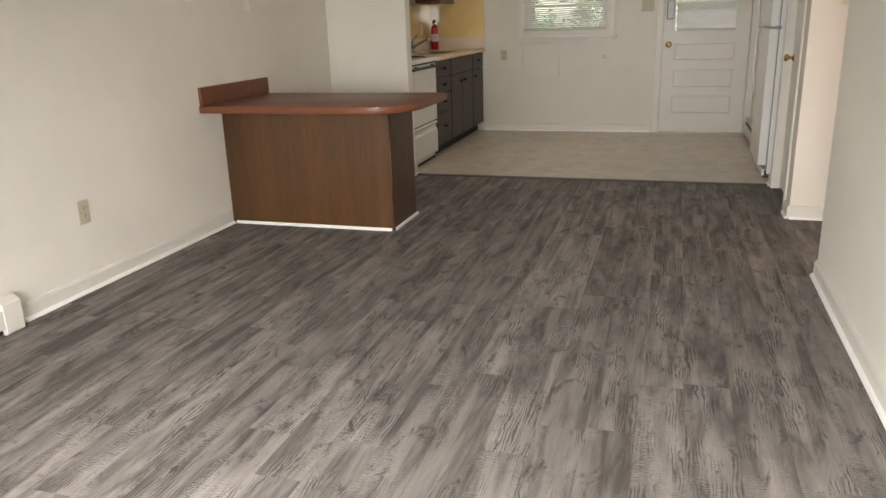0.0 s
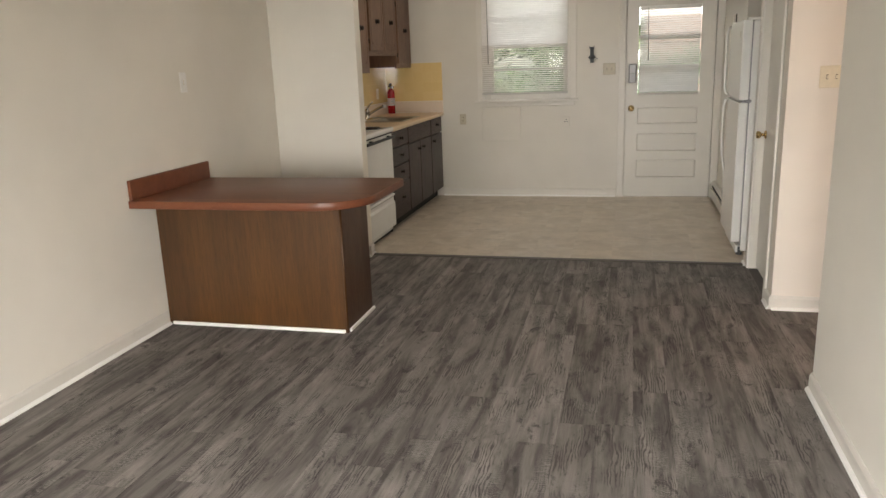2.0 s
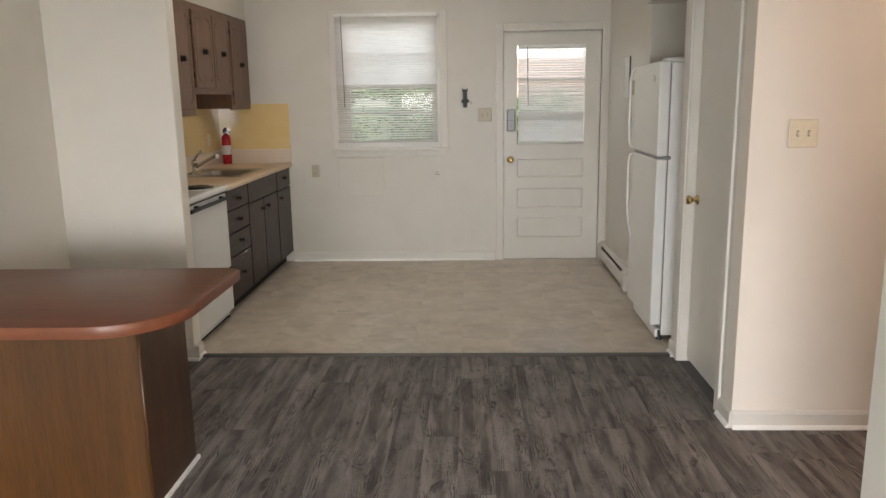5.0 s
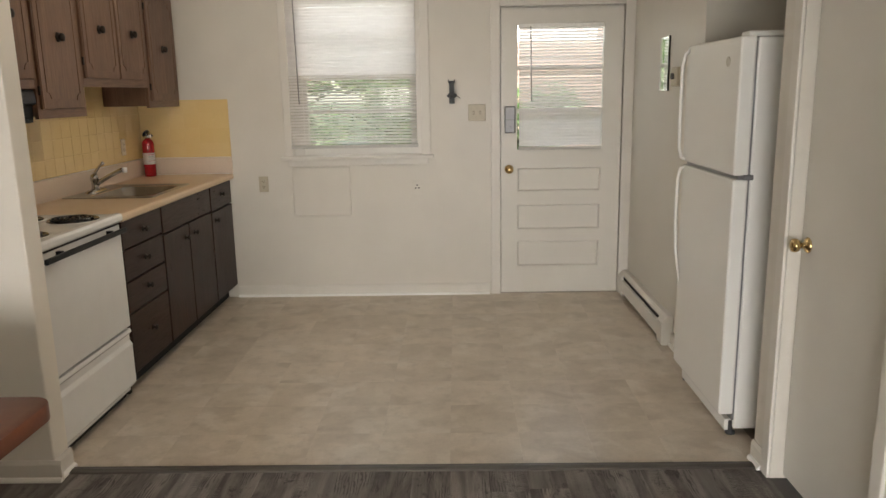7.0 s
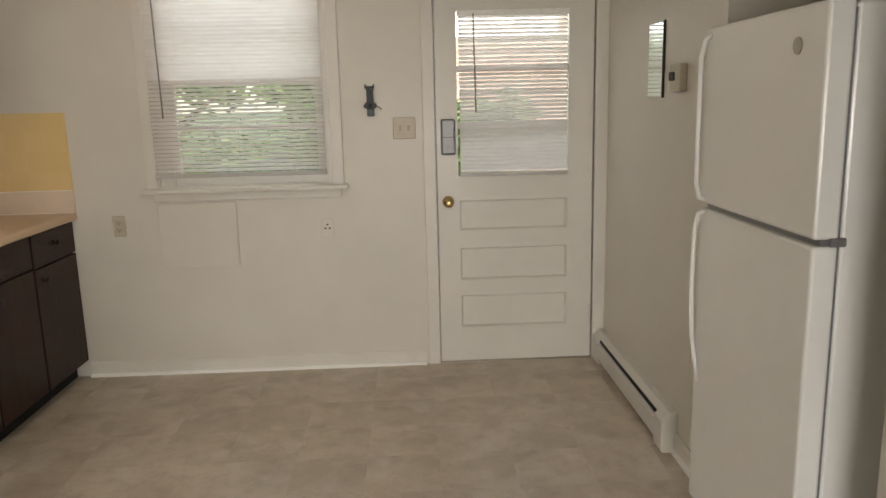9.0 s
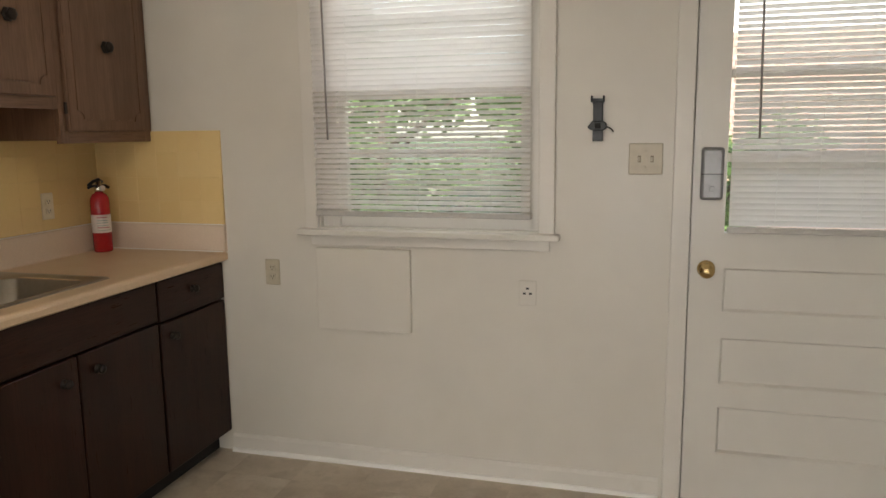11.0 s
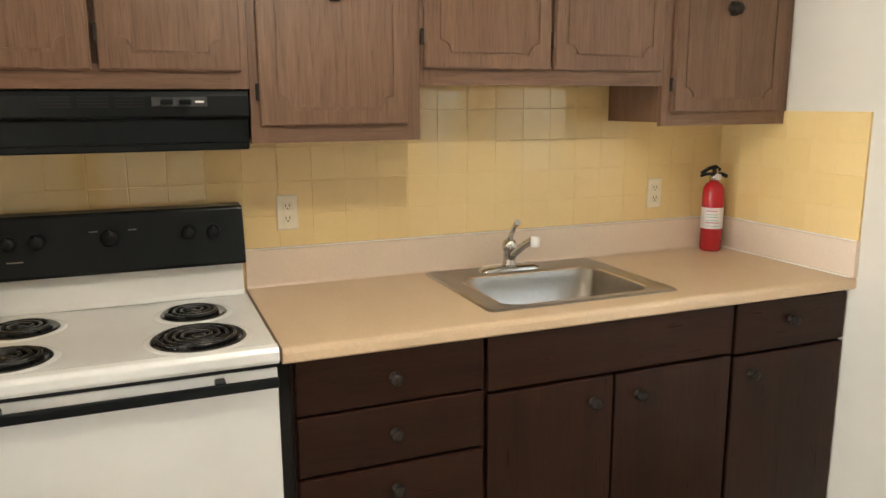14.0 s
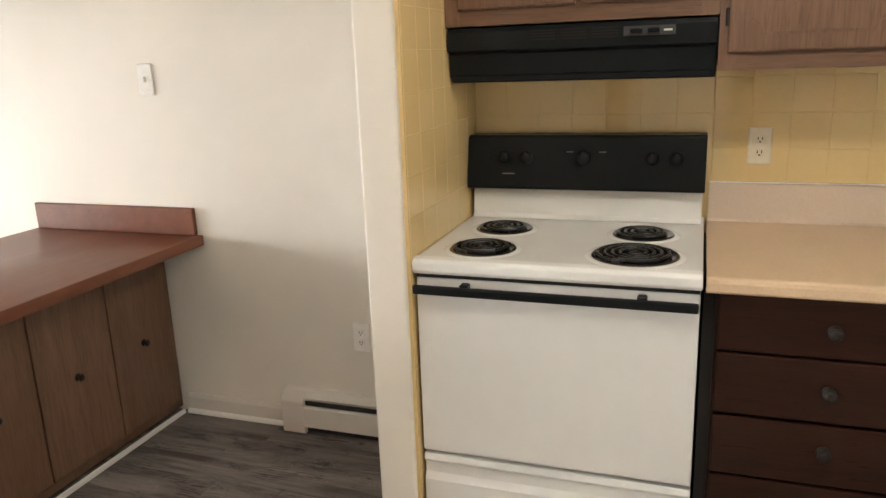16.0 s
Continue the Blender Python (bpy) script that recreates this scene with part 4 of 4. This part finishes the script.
fd = part("fridge_door", box(FX, FB - 0.007, FY0, FY1, 0.10, 1.126, 0.008, 2), M_FRIDGE, fr)
part("door_gap", boxes((FX + 0.02, FB, FY0 + 0.006, FY1 - 0.01, 1.126, 1.142)), M_GREY, fr)
part("hinge", box(FB - 0.03, FB + 0.012, FY0 - 0.004, FY0 + 0.03, 1.124, 1.146, 0.003), M_GREY, fr)
part("hinge_cover", box(FX + 0.03, 0.93, FY0 + 0.006, FY0 + 0.09, FT + 0.001, FT + 0.024, 0.008, 2), M_FRIDGE, fr)
part("kick_grille", box(FB - 0.03, FB, FY0 + 0.03, FY1 - 0.03, 0.012, 0.066, 0.004), M_FRIDGE, fr)
part("foot", turned([(0.022, 0.0), (0.022, 0.012), (0.010, 0.016), (0.010, 0.06)], (FB - 0.004, FY0 + 0.03, 0.0), "z", 12), M_HOODSTRIP, fr)
part("foot", turned([(0.022, 0.0), (0.022, 0.012), (0.010, 0.016), (0.010, 0.06)], (FB - 0.004, FY1 - 0.04, 0.0), "z", 12), M_HOODSTRIP, fr)
badge = part("badge", turned([(0.021, 0.0), (0.021, 0.003), (0.018, 0.004)], (FX - 0.003, 6.42, 1.60), "x", 20), M_STEEL, fz, "round grey badge")
hy = FY1 - 0.03
part("handle", tube([(FX + 0.008, hy, 1.675), (FX - 0.018, hy, 1.655), (FX - 0.03, hy, 1.60), (FX - 0.031, hy, 1.35), (FX - 0.029, hy, 1.21), (FX - 0.018, hy, 1.162), (FX + 0.006, hy, 1.152)], 0.0085, 10), M_FRIDGE, fz)
part("handle", tube([(FX + 0.006, hy, 1.116), (FX - 0.018, hy, 1.108), (FX - 0.029, hy, 1.06), (FX - 0.031, hy, 0.85), (FX - 0.024, hy, 0.70), (FX - 0.012, hy, 0.62), (FX + 0.004, hy, 0.53)], 0.0085, 10, None, (1, 1, 1, 1, 0.95, 0.8, 0.6)), M_FRIDGE, fd)


# ---------- baseboard heaters ----------
def heater(axis, a, b, wall, s, label, tall=0.175):
    mid = (a + b) / 2
    ob = thing("baseboard_heater", (wall, mid, 0) if axis == "y" else (mid, wall, 0), label, "heater", "electric baseboard heaters")
    d = 0.066

    def p(u, z):
        return (wall + s * u, z)
    part("housing", prism([p(0, 0.028), p(d - 0.01, 0.028), p(d, 0.034), p(d, 0.116), p(d - 0.006, 0.12), p(0.045, 0.12), p(0.045, 0.142), p(d - 0.02, 0.144), p(d - 0.012, 0.155), p(0.03, tall), p(0, tall)], axis, a + 0.098, b - 0.098), M_TRIM, ob)
    part("outlet_slot", prism([p(0.046, 0.122), p(0.05, 0.122), p(0.05, 0.141), p(0.046, 0.141)], axis, a + 0.1, b - 0.1), M_VOID, ob)
    for q0, q1 in ((a, a + 0.1), (b - 0.1, b)):
        part("end_cap", prism([p(0, 0.0), p(d - 0.004, 0.0), p(d + 0.003, 0.01), p(d + 0.003, 0.14), p(0.034, tall + 0.003), p(0, tall + 0.003)], axis, q0, q1, 0.003), M_TRIM, ob)
    part("under_shadow", prism([p(0, 0.006), p(d - 0.02, 0.006), p(d - 0.02, 0.028), p(0, 0.028)], axis, a + 0.04, b - 0.04), M_VOID, ob)
    return ob


heater("y", 7.48, 8.68, KW, -1, "white electric baseboard heater beside the back door")
heater("y", 5.235, 5.95, LW, 1, "white electric baseboard heater in the dining nook")
heater("y", 0.25, 2.465, LW, 1, "white electric baseboard heater along the living room wall", 0.16)


# ---------- wall plates ----------
def plate(name, label, category, axis, wall, s, u, z, w, h, mat_, devices, group=""):
    """A wall plate in the wall plane: u is the place along the wall; devices: list of ('toggle'|'socket'|'decora', du)."""
    def bx(u0, u1, d0, d1, z0, z1, bevel=0.0):
        lo, hi = sorted((wall + s * d0, wall + s * d1))
        return box(lo, hi, u0, u1, z0, z1, bevel) if axis == "x" else box(u0, u1, lo, hi, z0, z1, bevel)
    loc = (wall, u, z) if axis == "x" else (u, wall, z)
    ob = thing(name, loc, label, category, group)
    part("cover_plate", bx(u - w / 2, u + w / 2, 0.0005, 0.007, z - h / 2, z + h / 2, 0.003), mat_, ob)
    for kind, du in devices:
        c = u + du
        if kind == "toggle":
            part("toggle_slot", bx(c - 0.0055, c + 0.0055, 0.0068, 0.0076, z - 0.0125, z + 0.0125), M_CREAM if mat_ == M_WHITE else M_SLOT, ob)
            part("toggle", bx(c - 0.0045, c + 0.0045, 0.007, 0.019, z - 0.009, z + 0.009, 0.002), mat_, ob)
        elif kind == "socket":
            for dz in (-0.02, 0.02):
                so = part("socket", bx(c - 0.015, c + 0.015, 0.0065, 0.0095, z + dz - 0.013, z + dz + 0.013, 0.003), mat_, ob)
                for e in (-0.006, 0.006):
                    part("slot", bx(c + e - 0.0014, c + e + 0.0014, 0.009, 0.0101, z + dz - 0.002, z + dz + 0.007), M_DARK, so)
                part("ground_hole", bx(c - 0.0025, c + 0.0025, 0.009, 0.0101, z + dz - 0.0095, z + dz - 0.005), M_DARK, so)
        elif kind == "decora":
            part("rocker", bx(c - 0.016, c + 0.016, 0.0065, 0.0095, z - 0.033, z + 0.033, 0.002), mat_, ob)
        elif kind == "round":
            for a in (90, 210, 330):
                part("slot", bx(c + 0.014 * math.cos(radians(a)) - 0.006, c + 0.014 * math.cos(radians(a)) + 0.006, 0.0068, 0.0082, z + 0.006 + 0.014 * math.sin(radians(a)) - 0.004, z + 0.006 + 0.014 * math.sin(radians(a)) + 0.004), M_DARK, ob)
    for dz in ((-0.03, 0.03) if devices and devices[0][0] == "toggle" else (0.0,)):
        part("screw", bx(u - 0.003, u + 0.003, 0.0068, 0.008, z + dz - 0.003, z + dz + 0.003, 0.001), mat_, ob)
    return ob


plate("light_switch", "white single light switch above the peninsula", "light switch", "x", LW, 1, 4.722, 1.42, 0.07, 0.122, M_WHITE, [("toggle", 0)])
plate("wall_outlet", "ivory duplex outlet low on the living room wall", "outlet", "x", LW, 1, 2.985, 0.40, 0.074, 0.12, M_IVORY, [("socket", 0)])
plate("wall_outlet", "white duplex outlet above the dining nook heater", "outlet", "x", LW, 1, 5.585, 0.42, 0.07, 0.118, M_WHITE, [("socket", 0)])
plate("wall_outlet", "ivory duplex outlet on the yellow tile near the stove", "outlet", "x", -2.735, 1, 6.966, 1.172, 0.068, 0.112, M_CREAM, [("socket", 0)])
plate("wall_outlet", "cream duplex outlet on the yellow tile near the corner", "outlet", "x", -2.735, 1, 8.375, 1.165, 0.066, 0.112, M_CREAM, [("socket", 0)])
plate("wall_outlet", "ivory duplex outlet beside the counter end", "outlet", "y", BACK, -1, -1.86, 0.855, 0.07, 0.115, M_IVORY, [("socket", 0)])
plate("wall_outlet", "white range outlet under the kitchen window", "outlet", "y", BACK, -1, -0.728, 0.812, 0.072, 0.105, M_WALL_DIMMED, [("round", 0)])
plate("light_switch", "ivory double light switch beside the back door", "light switch", "y", BACK, -1, -0.285, 1.348, 0.124, 0.117, M_IVORY, [("toggle", -0.023), ("toggle", 0.023)])
plate("light_switch", "cream double light switch on the hall wall", "light switch", "y", 5.035, -1, 0.99, 1.335, 0.122, 0.118, M_CREAM, [("toggle", -0.023), ("toggle", 0.023)])

# access panel, extinguisher bracket, thermostat, mirror
ap = thing("access_panel", (-1.43, BACK, 0.8), "white painted flat access panel under the window", "panel")
part("board", box(-1.642, -1.218, BACK - 0.022, BACK, 0.617, 0.974, 0.003), M_WALL_DIMMED, ap)
br = thing("extinguisher_bracket", (-0.46, BACK, 1.5), "black plastic fire extinguisher bracket on the wall", "bracket")
part("back_plate", prism([(-0.482, 1.415), (-0.444, 1.415), (-0.444, 1.47), (-0.446, 1.545), (-0.443, 1.572), (-0.486, 1.572), (-0.482, 1.545)], "y", BACK - 0.018, BACK, 0.002), M_BLACK, br)
part("hook", boxes((-0.488, -0.442, BACK - 0.034, BACK - 0.012, 1.560, 1.574), (-0.490, -0.484, BACK - 0.036, BACK, 1.560, 1.585), (-0.446, -0.440, BACK - 0.036, BACK, 1.560, 1.585), bevel=0.002), M_BLACK, br)
part("strap", prism([(-0.502, 1.468), (-0.486, 1.456), (-0.442, 1.455), (-0.430, 1.464), (-0.430, 1.482), (-0.444, 1.491), (-0.484, 1.491)], "y", BACK - 0.038, BACK - 0.004, 0.003), M_BLACK, br)
part("buckle", box(-0.474, -0.452, BACK - 0.043, BACK - 0.037, 1.462, 1.482, 0.002), M_VOID, br)
part("tail", tube([(-0.432, BACK - 0.016, 1.470), (-0.415, BACK - 0.008, 1.462), (-0.405, BACK - 0.004, 1.45)], 0.0025, 6), M_BRONZE, br)
th = thing("thermostat", (KW, 7.575, 1.555), "grey-beige wall thermostat with dark dial", "thermostat")
part("housing", box(KW - 0.035, KW, 7.52, 7.63, 1.505, 1.612, 0.006, 2), M_IVORY, th)
part("dial", box(KW - 0.042, KW - 0.034, 7.565, 7.622, 1.545, 1.58, 0.004), M_BRONZE, th)
mi = thing("wall_mirror", (KW, 7.88, 1.64), "small frameless mirror with a dark edge on the kitchen wall", "mirror")
part("glass", box(KW - 0.008, KW - 0.003, 7.80, 7.985, 1.482, 1.796, 0.001), M_MIRROR, mi)
part("edge", box(KW - 0.009, KW, 7.788, 7.80, 1.48, 1.80, 0.001), M_BRONZE, mi)

# ---------- fire extinguisher ----------
ex = thing("fire_extinguisher", (-2.648, 8.59, CT), "small red fire extinguisher with a white label on the counter", "fire extinguisher")
E0 = (-2.648, 8.59, CT)
part("cylinder", turned([(0.036, 0.0), (0.0405, 0.006), (0.0405, 0.225), (0.038, 0.243), (0.03, 0.258), (0.018, 0.266), (0.016, 0.275)], E0, "z", 28), M_RED, ex)
lb = part("label", turned([(0.0409, 0.088), (0.0412, 0.089), (0.0412, 0.168), (0.0409, 0.169)], E0, "z", 28), M_LABEL, ex, "white paper label")
for i, (z, h, m_) in enumerate(((0.155, 0.006, M_INK), (0.142, 0.004, M_INK2), (0.132, 0.004, M_INK2), (0.12, 0.003, M_INK2), (0.11, 0.006, M_INK), (0.098, 0.003, M_INK2))):
    bmx = bmesh.new()
    pts = []
    for k in range(9):
        a = radians(-75 + 75 * k / 8 * (0.8 + 0.05 * i))
        pts.append((E0[0] + 0.0418 * math.cos(a), E0[1] + 0.0418 * math.sin(a)))
    lo = [bmx.verts.new((p, q, CT + z)) for p, q in pts]
    hi = [bmx.verts.new((p, q, CT + z + h * 0.6)) for p, q in pts]
    for k in range(8):
        bmx.faces.new((lo[k], lo[k + 1], hi[k + 1], hi[k]))
    part("print_line", bmx, m_, lb)
part("valve", turned([(0.017, 0.27), (0.02, 0.275), (0.02, 0.295), (0.013, 0.30), (0.013, 0.318)], E0, "z", 18), M_CHROME, ex, "silver valve head")
part("gauge", turned([(0.012, 0.0), (0.013, 0.004), (0.012, 0.012)], (E0[0] + 0.014, E0[1], CT + 0.286), "x", 14), M_LABEL, ex)
part("lever", tube([(E0[0] + 0.004, E0[1] + 0.02, CT + 0.312), (E0[0] + 0.002, E0[1], CT + 0.325), (E0[0], E0[1] - 0.03, CT + 0.318), (E0[0], E0[1] - 0.062, CT + 0.302)], 0.0075, 8), M_BLACK, ex, "black squeeze lever")
part("carry_handle", tube([(E0[0], E0[1] - 0.012, CT + 0.298), (E0[0], E0[1] - 0.04, CT + 0.297), (E0[0], E0[1] - 0.065, CT + 0.292)], 0.006, 8), M_BLACK, ex)
part("nozzle", tube([(E0[0] + 0.004, E0[1] + 0.01, CT + 0.296), (E0[0] + 0.012, E0[1] + 0.03, CT + 0.294), (E0[0] + 0.018, E0[1] + 0.044, CT + 0.286)], 0.008, 8), M_BLACK, ex)

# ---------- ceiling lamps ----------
# the hall fixture is unseen, added to carry the hall's fill light
for x, y, label in ((-1.26, 7.06, "round white ceiling lamp in the kitchen"), (2.55, 4.35, "unseen round white ceiling lamp added to light the hall")):
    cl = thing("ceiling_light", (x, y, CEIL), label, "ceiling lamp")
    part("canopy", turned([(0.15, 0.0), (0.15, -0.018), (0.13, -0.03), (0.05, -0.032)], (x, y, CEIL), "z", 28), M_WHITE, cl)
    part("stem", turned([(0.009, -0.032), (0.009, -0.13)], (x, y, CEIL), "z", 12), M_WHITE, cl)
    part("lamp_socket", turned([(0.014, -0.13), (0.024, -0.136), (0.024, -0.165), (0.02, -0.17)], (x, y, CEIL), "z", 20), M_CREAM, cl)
# ---------- outside ----------
structure("ground", box(-150, 150, -150, 150, -0.35, -0.25), M_GROUND, "green lawn around the house", "ground")


def foliage(name, trunk_base, height, spread, count, label, category, seed, leaf=0.06):
    rnd = random.Random(seed)
    ob = thing(name, trunk_base, label, category, "greenery behind the house")
    bx, by, bz = trunk_base
    bm = tube([(bx, by, bz), (bx + 0.03, by, bz + height * 0.3), (bx - 0.05, by + 0.04, bz + height * 0.55), (bx, by, bz + height * 0.8)], 0.03 + height * 0.018, 8, None, (1.3, 1, 0.7, 0.3))
    for i in range(9):
        a, h = rnd.uniform(0, 6.28), rnd.uniform(0.25, 0.65) * height
        r = spread * rnd.uniform(0.5, 0.9)
        tube([(bx, by, bz + h), (bx + r * 0.5 * math.cos(a), by + r * 0.5 * math.sin(a), bz + h + 0.1 * height), (bx + r * math.cos(a), by + r * math.sin(a), bz + h + 0.2 * height)], 0.012 + height * 0.005, 6, bm, (1, 0.7, 0.3))
    part("trunk", bm, M_BARK, ob)
    verts, faces = [], []
    clumps = [(rnd.gauss(0, 0.5) * spread, rnd.gauss(0, 0.5) * spread, height * rnd.uniform(0.2, 1.0), rnd.uniform(0.18, 0.4) * spread) for _ in range(26)]
    for i in range(count):
        cx, cy, cz, cr = rnd.choice(clumps)
        d = Vector((rnd.gauss(0, 1), rnd.gauss(0, 1), rnd.gauss(0, 0.8))) * cr * 0.5
        c = Vector((bx + cx, by + cy, bz + cz)) + d
        u = Vector((rnd.gauss(0, 1), rnd.gauss(0, 1), rnd.gauss(0, 0.7))).normalized()
        w = u.cross(Vector((rnd.gauss(0, 1), rnd.gauss(0, 1), rnd.gauss(0, 1)))).normalized()
        s = leaf * rnd.uniform(0.6, 1.3)
        k = len(verts)
        verts += [c - u * s, c + w * s * 0.45, c + u * s, c - w * s * 0.45]
        faces.append((k, k + 1, k + 2, k + 3))
    me = bpy.data.meshes.new("crown")
    me.from_pydata([tuple(v) for v in verts], [], faces)
    me.materials.append(M_LEAF)
    cr = new("crown", me)
    cr.parent = ob
    cr.matrix_parent_inverse = Matrix.Translation(-ob.location)
    return ob


for i, (x, y, h, s, n) in enumerate(((-2.6, 12.2, 2.4, 1.0, 5200), (-0.9, 13.0, 2.2, 1.1, 5600), (-4.2, 13.6, 2.8, 1.3, 5200), (0.3, 12.4, 1.9, 0.7, 3200))):
    foliage("shrub", (x, y, -0.25), h, s, n, "leafy green shrub behind the house", "shrub", 10 + i)
for i, (x, y, h, s, n) in enumerate(((-6.5, 18, 8, 3.0, 6000), (-1.5, 19.5, 9, 3.4, 7000), (4.5, 21, 8, 3.0, 5000))):
    foliage("tree", (x, y, -0.25), h, s, n, "tall leafy tree behind the house", "tree", 40 + i, 0.16)

# brick neighbour seen through the door's window
house = thing("neighbour_house", (3.6, 15.5, -0.25), "red brick house with a low roof behind the yard", "house")
part("wall", boxes((0.2, 7.0, 15.3, 19.0, -0.25, 3.2)), M_MORTAR, house)
part("roof", prism([(14.8, 3.15), (19.5, 3.15), (19.5, 3.3), (17.15, 4.6), (14.8, 3.3)], "x", -0.1, 7.4), M_GREY, house)
rows, cols = 43, 30
vb, fb = [], []
for r in range(rows):
    for c in range(cols + 1):
        x0 = 0.2 + c * 0.226 - (0.113 if r % 2 else 0)
        x1 = min(x0 + 0.216, 7.0)
        x0 = max(x0, 0.2)
        if x1 - x0 < 0.03:
            continue
        z0 = -0.25 + r * 0.08
        k = len(vb)
        vb += [(x0, 15.285, z0), (x1, 15.285, z0), (x1, 15.285, z0 + 0.07), (x0, 15.285, z0 + 0.07), (x0, 15.3, z0), (x1, 15.3, z0), (x1, 15.3, z0 + 0.07), (x0, 15.3, z0 + 0.07)]
        fb += [(k, k + 1, k + 2, k + 3), (k, k + 4, k + 5, k + 1), (k + 1, k + 5, k + 6, k + 2), (k + 2, k + 6, k + 7, k + 3), (k + 3, k + 7, k + 4, k)]
me = bpy.data.meshes.new("brickwork")
me.from_pydata(vb, [], fb)
me.materials.append(M_BRICK)
bw = new("brickwork", me)
bw.parent = house
bw.matrix_parent_inverse = Matrix.Translation(-house.location)
tagged(bw, kind="stuff")

# ---------- floor planks ----------
meshes = {}


def slab_mesh(name, w, l, h, bevel, material):
    key = (name, round(w, 3), round(l, 3))
    if key not in meshes:
        a, b, c = w / 2, l / 2, bevel
        v = [(-a, -b, -h), (a, -b, -h), (a, b, -h), (-a, b, -h), (-a, -b, -c), (a, -b, -c), (a, b, -c), (-a, b, -c),
             (-a + c, -b + c, 0), (a - c, -b + c, 0), (a - c, b - c, 0), (-a + c, b - c, 0)]
        f = [(8, 9, 10, 11)]
        for i in range(4):
            j = (i + 1) % 4
            f += [(i, j, 4 + j, 4 + i), (4 + i, 4 + j, 8 + j, 8 + i)]
        me = bpy.data.meshes.new(name)
        me.from_pydata(v, [], f)
        me.materials.append(material)
        meshes[key] = me
    return meshes[key]


def lay_planks(x0, x1, y0, y1, rnd, width=0.152, length=1.22):
    x = x0
    while x < x1 - 0.01:
        w = min(width, x1 - x)
        y = y0 - rnd.uniform(0.1, 1.0) * length
        while y < y1:
            a, b = max(y, y0), min(y + length, y1)
            if b - a > 0.02:
                piece("plank", slab_mesh("plank", w - 0.0004, b - a - 0.0004, 0.005, 0.0006, M_PLANK), ((x + x + w) / 2, (a + b) / 2, 0.0), floor_ob)
            y += length
        x += width


rnd = random.Random(11)
lay_planks(LW, CW, FRONT, 6.01, rnd)
lay_planks(CW, 3.0, 3.9, 5.035, rnd)

# ---------- vinyl tiles ----------
P = 0.305
for i in range(-8, 4):
    for j in range(0, 10):
        x0, x1 = 0.13 + i * P, 0.13 + (i + 1) * P
        y0, y1 = 6.04 + j * P, 6.04 + (j + 1) * P
        x0, x1, y1 = max(x0, -2.2), min(x1, KW), min(y1, BACK)
        if x1 - x0 > 0.01 and y1 - y0 > 0.01:
            piece("vinyl_tile", slab_mesh("vinyl_tile", x1 - x0 - 0.0003, y1 - y0 - 0.0003, 0.003, 0.0002, M_VINYL), ((x0 + x1) / 2, (y0 + y1) / 2, 0.0), kfloor)

# ---------- wall tiles ----------
T, G = 0.108, 0.001
Z0 = 1.487 - 6 * T
tiles_left = structure("tile_backing", boxes((LW, -2.7358, WING1 + 0.002, BACK - 0.002, 0.75, 1.60)), M_GROUT, "yellow glazed tile wall behind stove and counter", "tiled wall")
tiles_wing = structure("tile_backing", boxes((-2.7365, -2.075, WING1, WING1 + 0.0092, 0.0, 1.703)), M_GROUT, "yellow glazed tile on the wing wall beside the stove", "tiled wall")
tiles_back = structure("tile_backing", boxes((-2.7365, -2.084, BACK - 0.0092, BACK, 1.06, 1.475)), M_GROUT, "yellow glazed tile on the window wall by the counter", "tiled wall")


def lay_tiles(parent, u0, u1, rows_, place, rot, rnd, limit):
    u = u0
    while u < u1 - 0.01:
        w = min(T, u1 - u)
        for r in range(rows_[0], rows_[1]):
            za, zb = Z0 + r * T, min(Z0 + (r + 1) * T, limit)
            if zb - za < 0.015:
                continue
            ob = piece("tile", slab_mesh("tile", w - G, zb - za - G, 0.006, 0.0014, M_TILE), place((u + u + w) / 2, (za + zb) / 2), parent,
                       (rot[0] + rnd.uniform(-0.009, 0.009), rot[1] + rnd.uniform(-0.009, 0.009), rot[2]))
        u += T


rnd = random.Random(21)
lay_tiles(tiles_left, 6.365 - 0.29, BACK, (1, 7), lambda u, z: (-2.735, u, z), (radians(90), 0, radians(90)), rnd, 1.60)
lay_tiles(tiles_wing, -2.735, -2.075, (-7, 8), lambda u, z: (u, WING1 + 0.010, z), (radians(90), 0, radians(180)), rnd, 1.70)
lay_tiles(tiles_back, -2.735, -2.084, (2, 6), lambda u, z: (u, BACK - 0.010, z), (radians(90), 0, 0), rnd, 1.474)
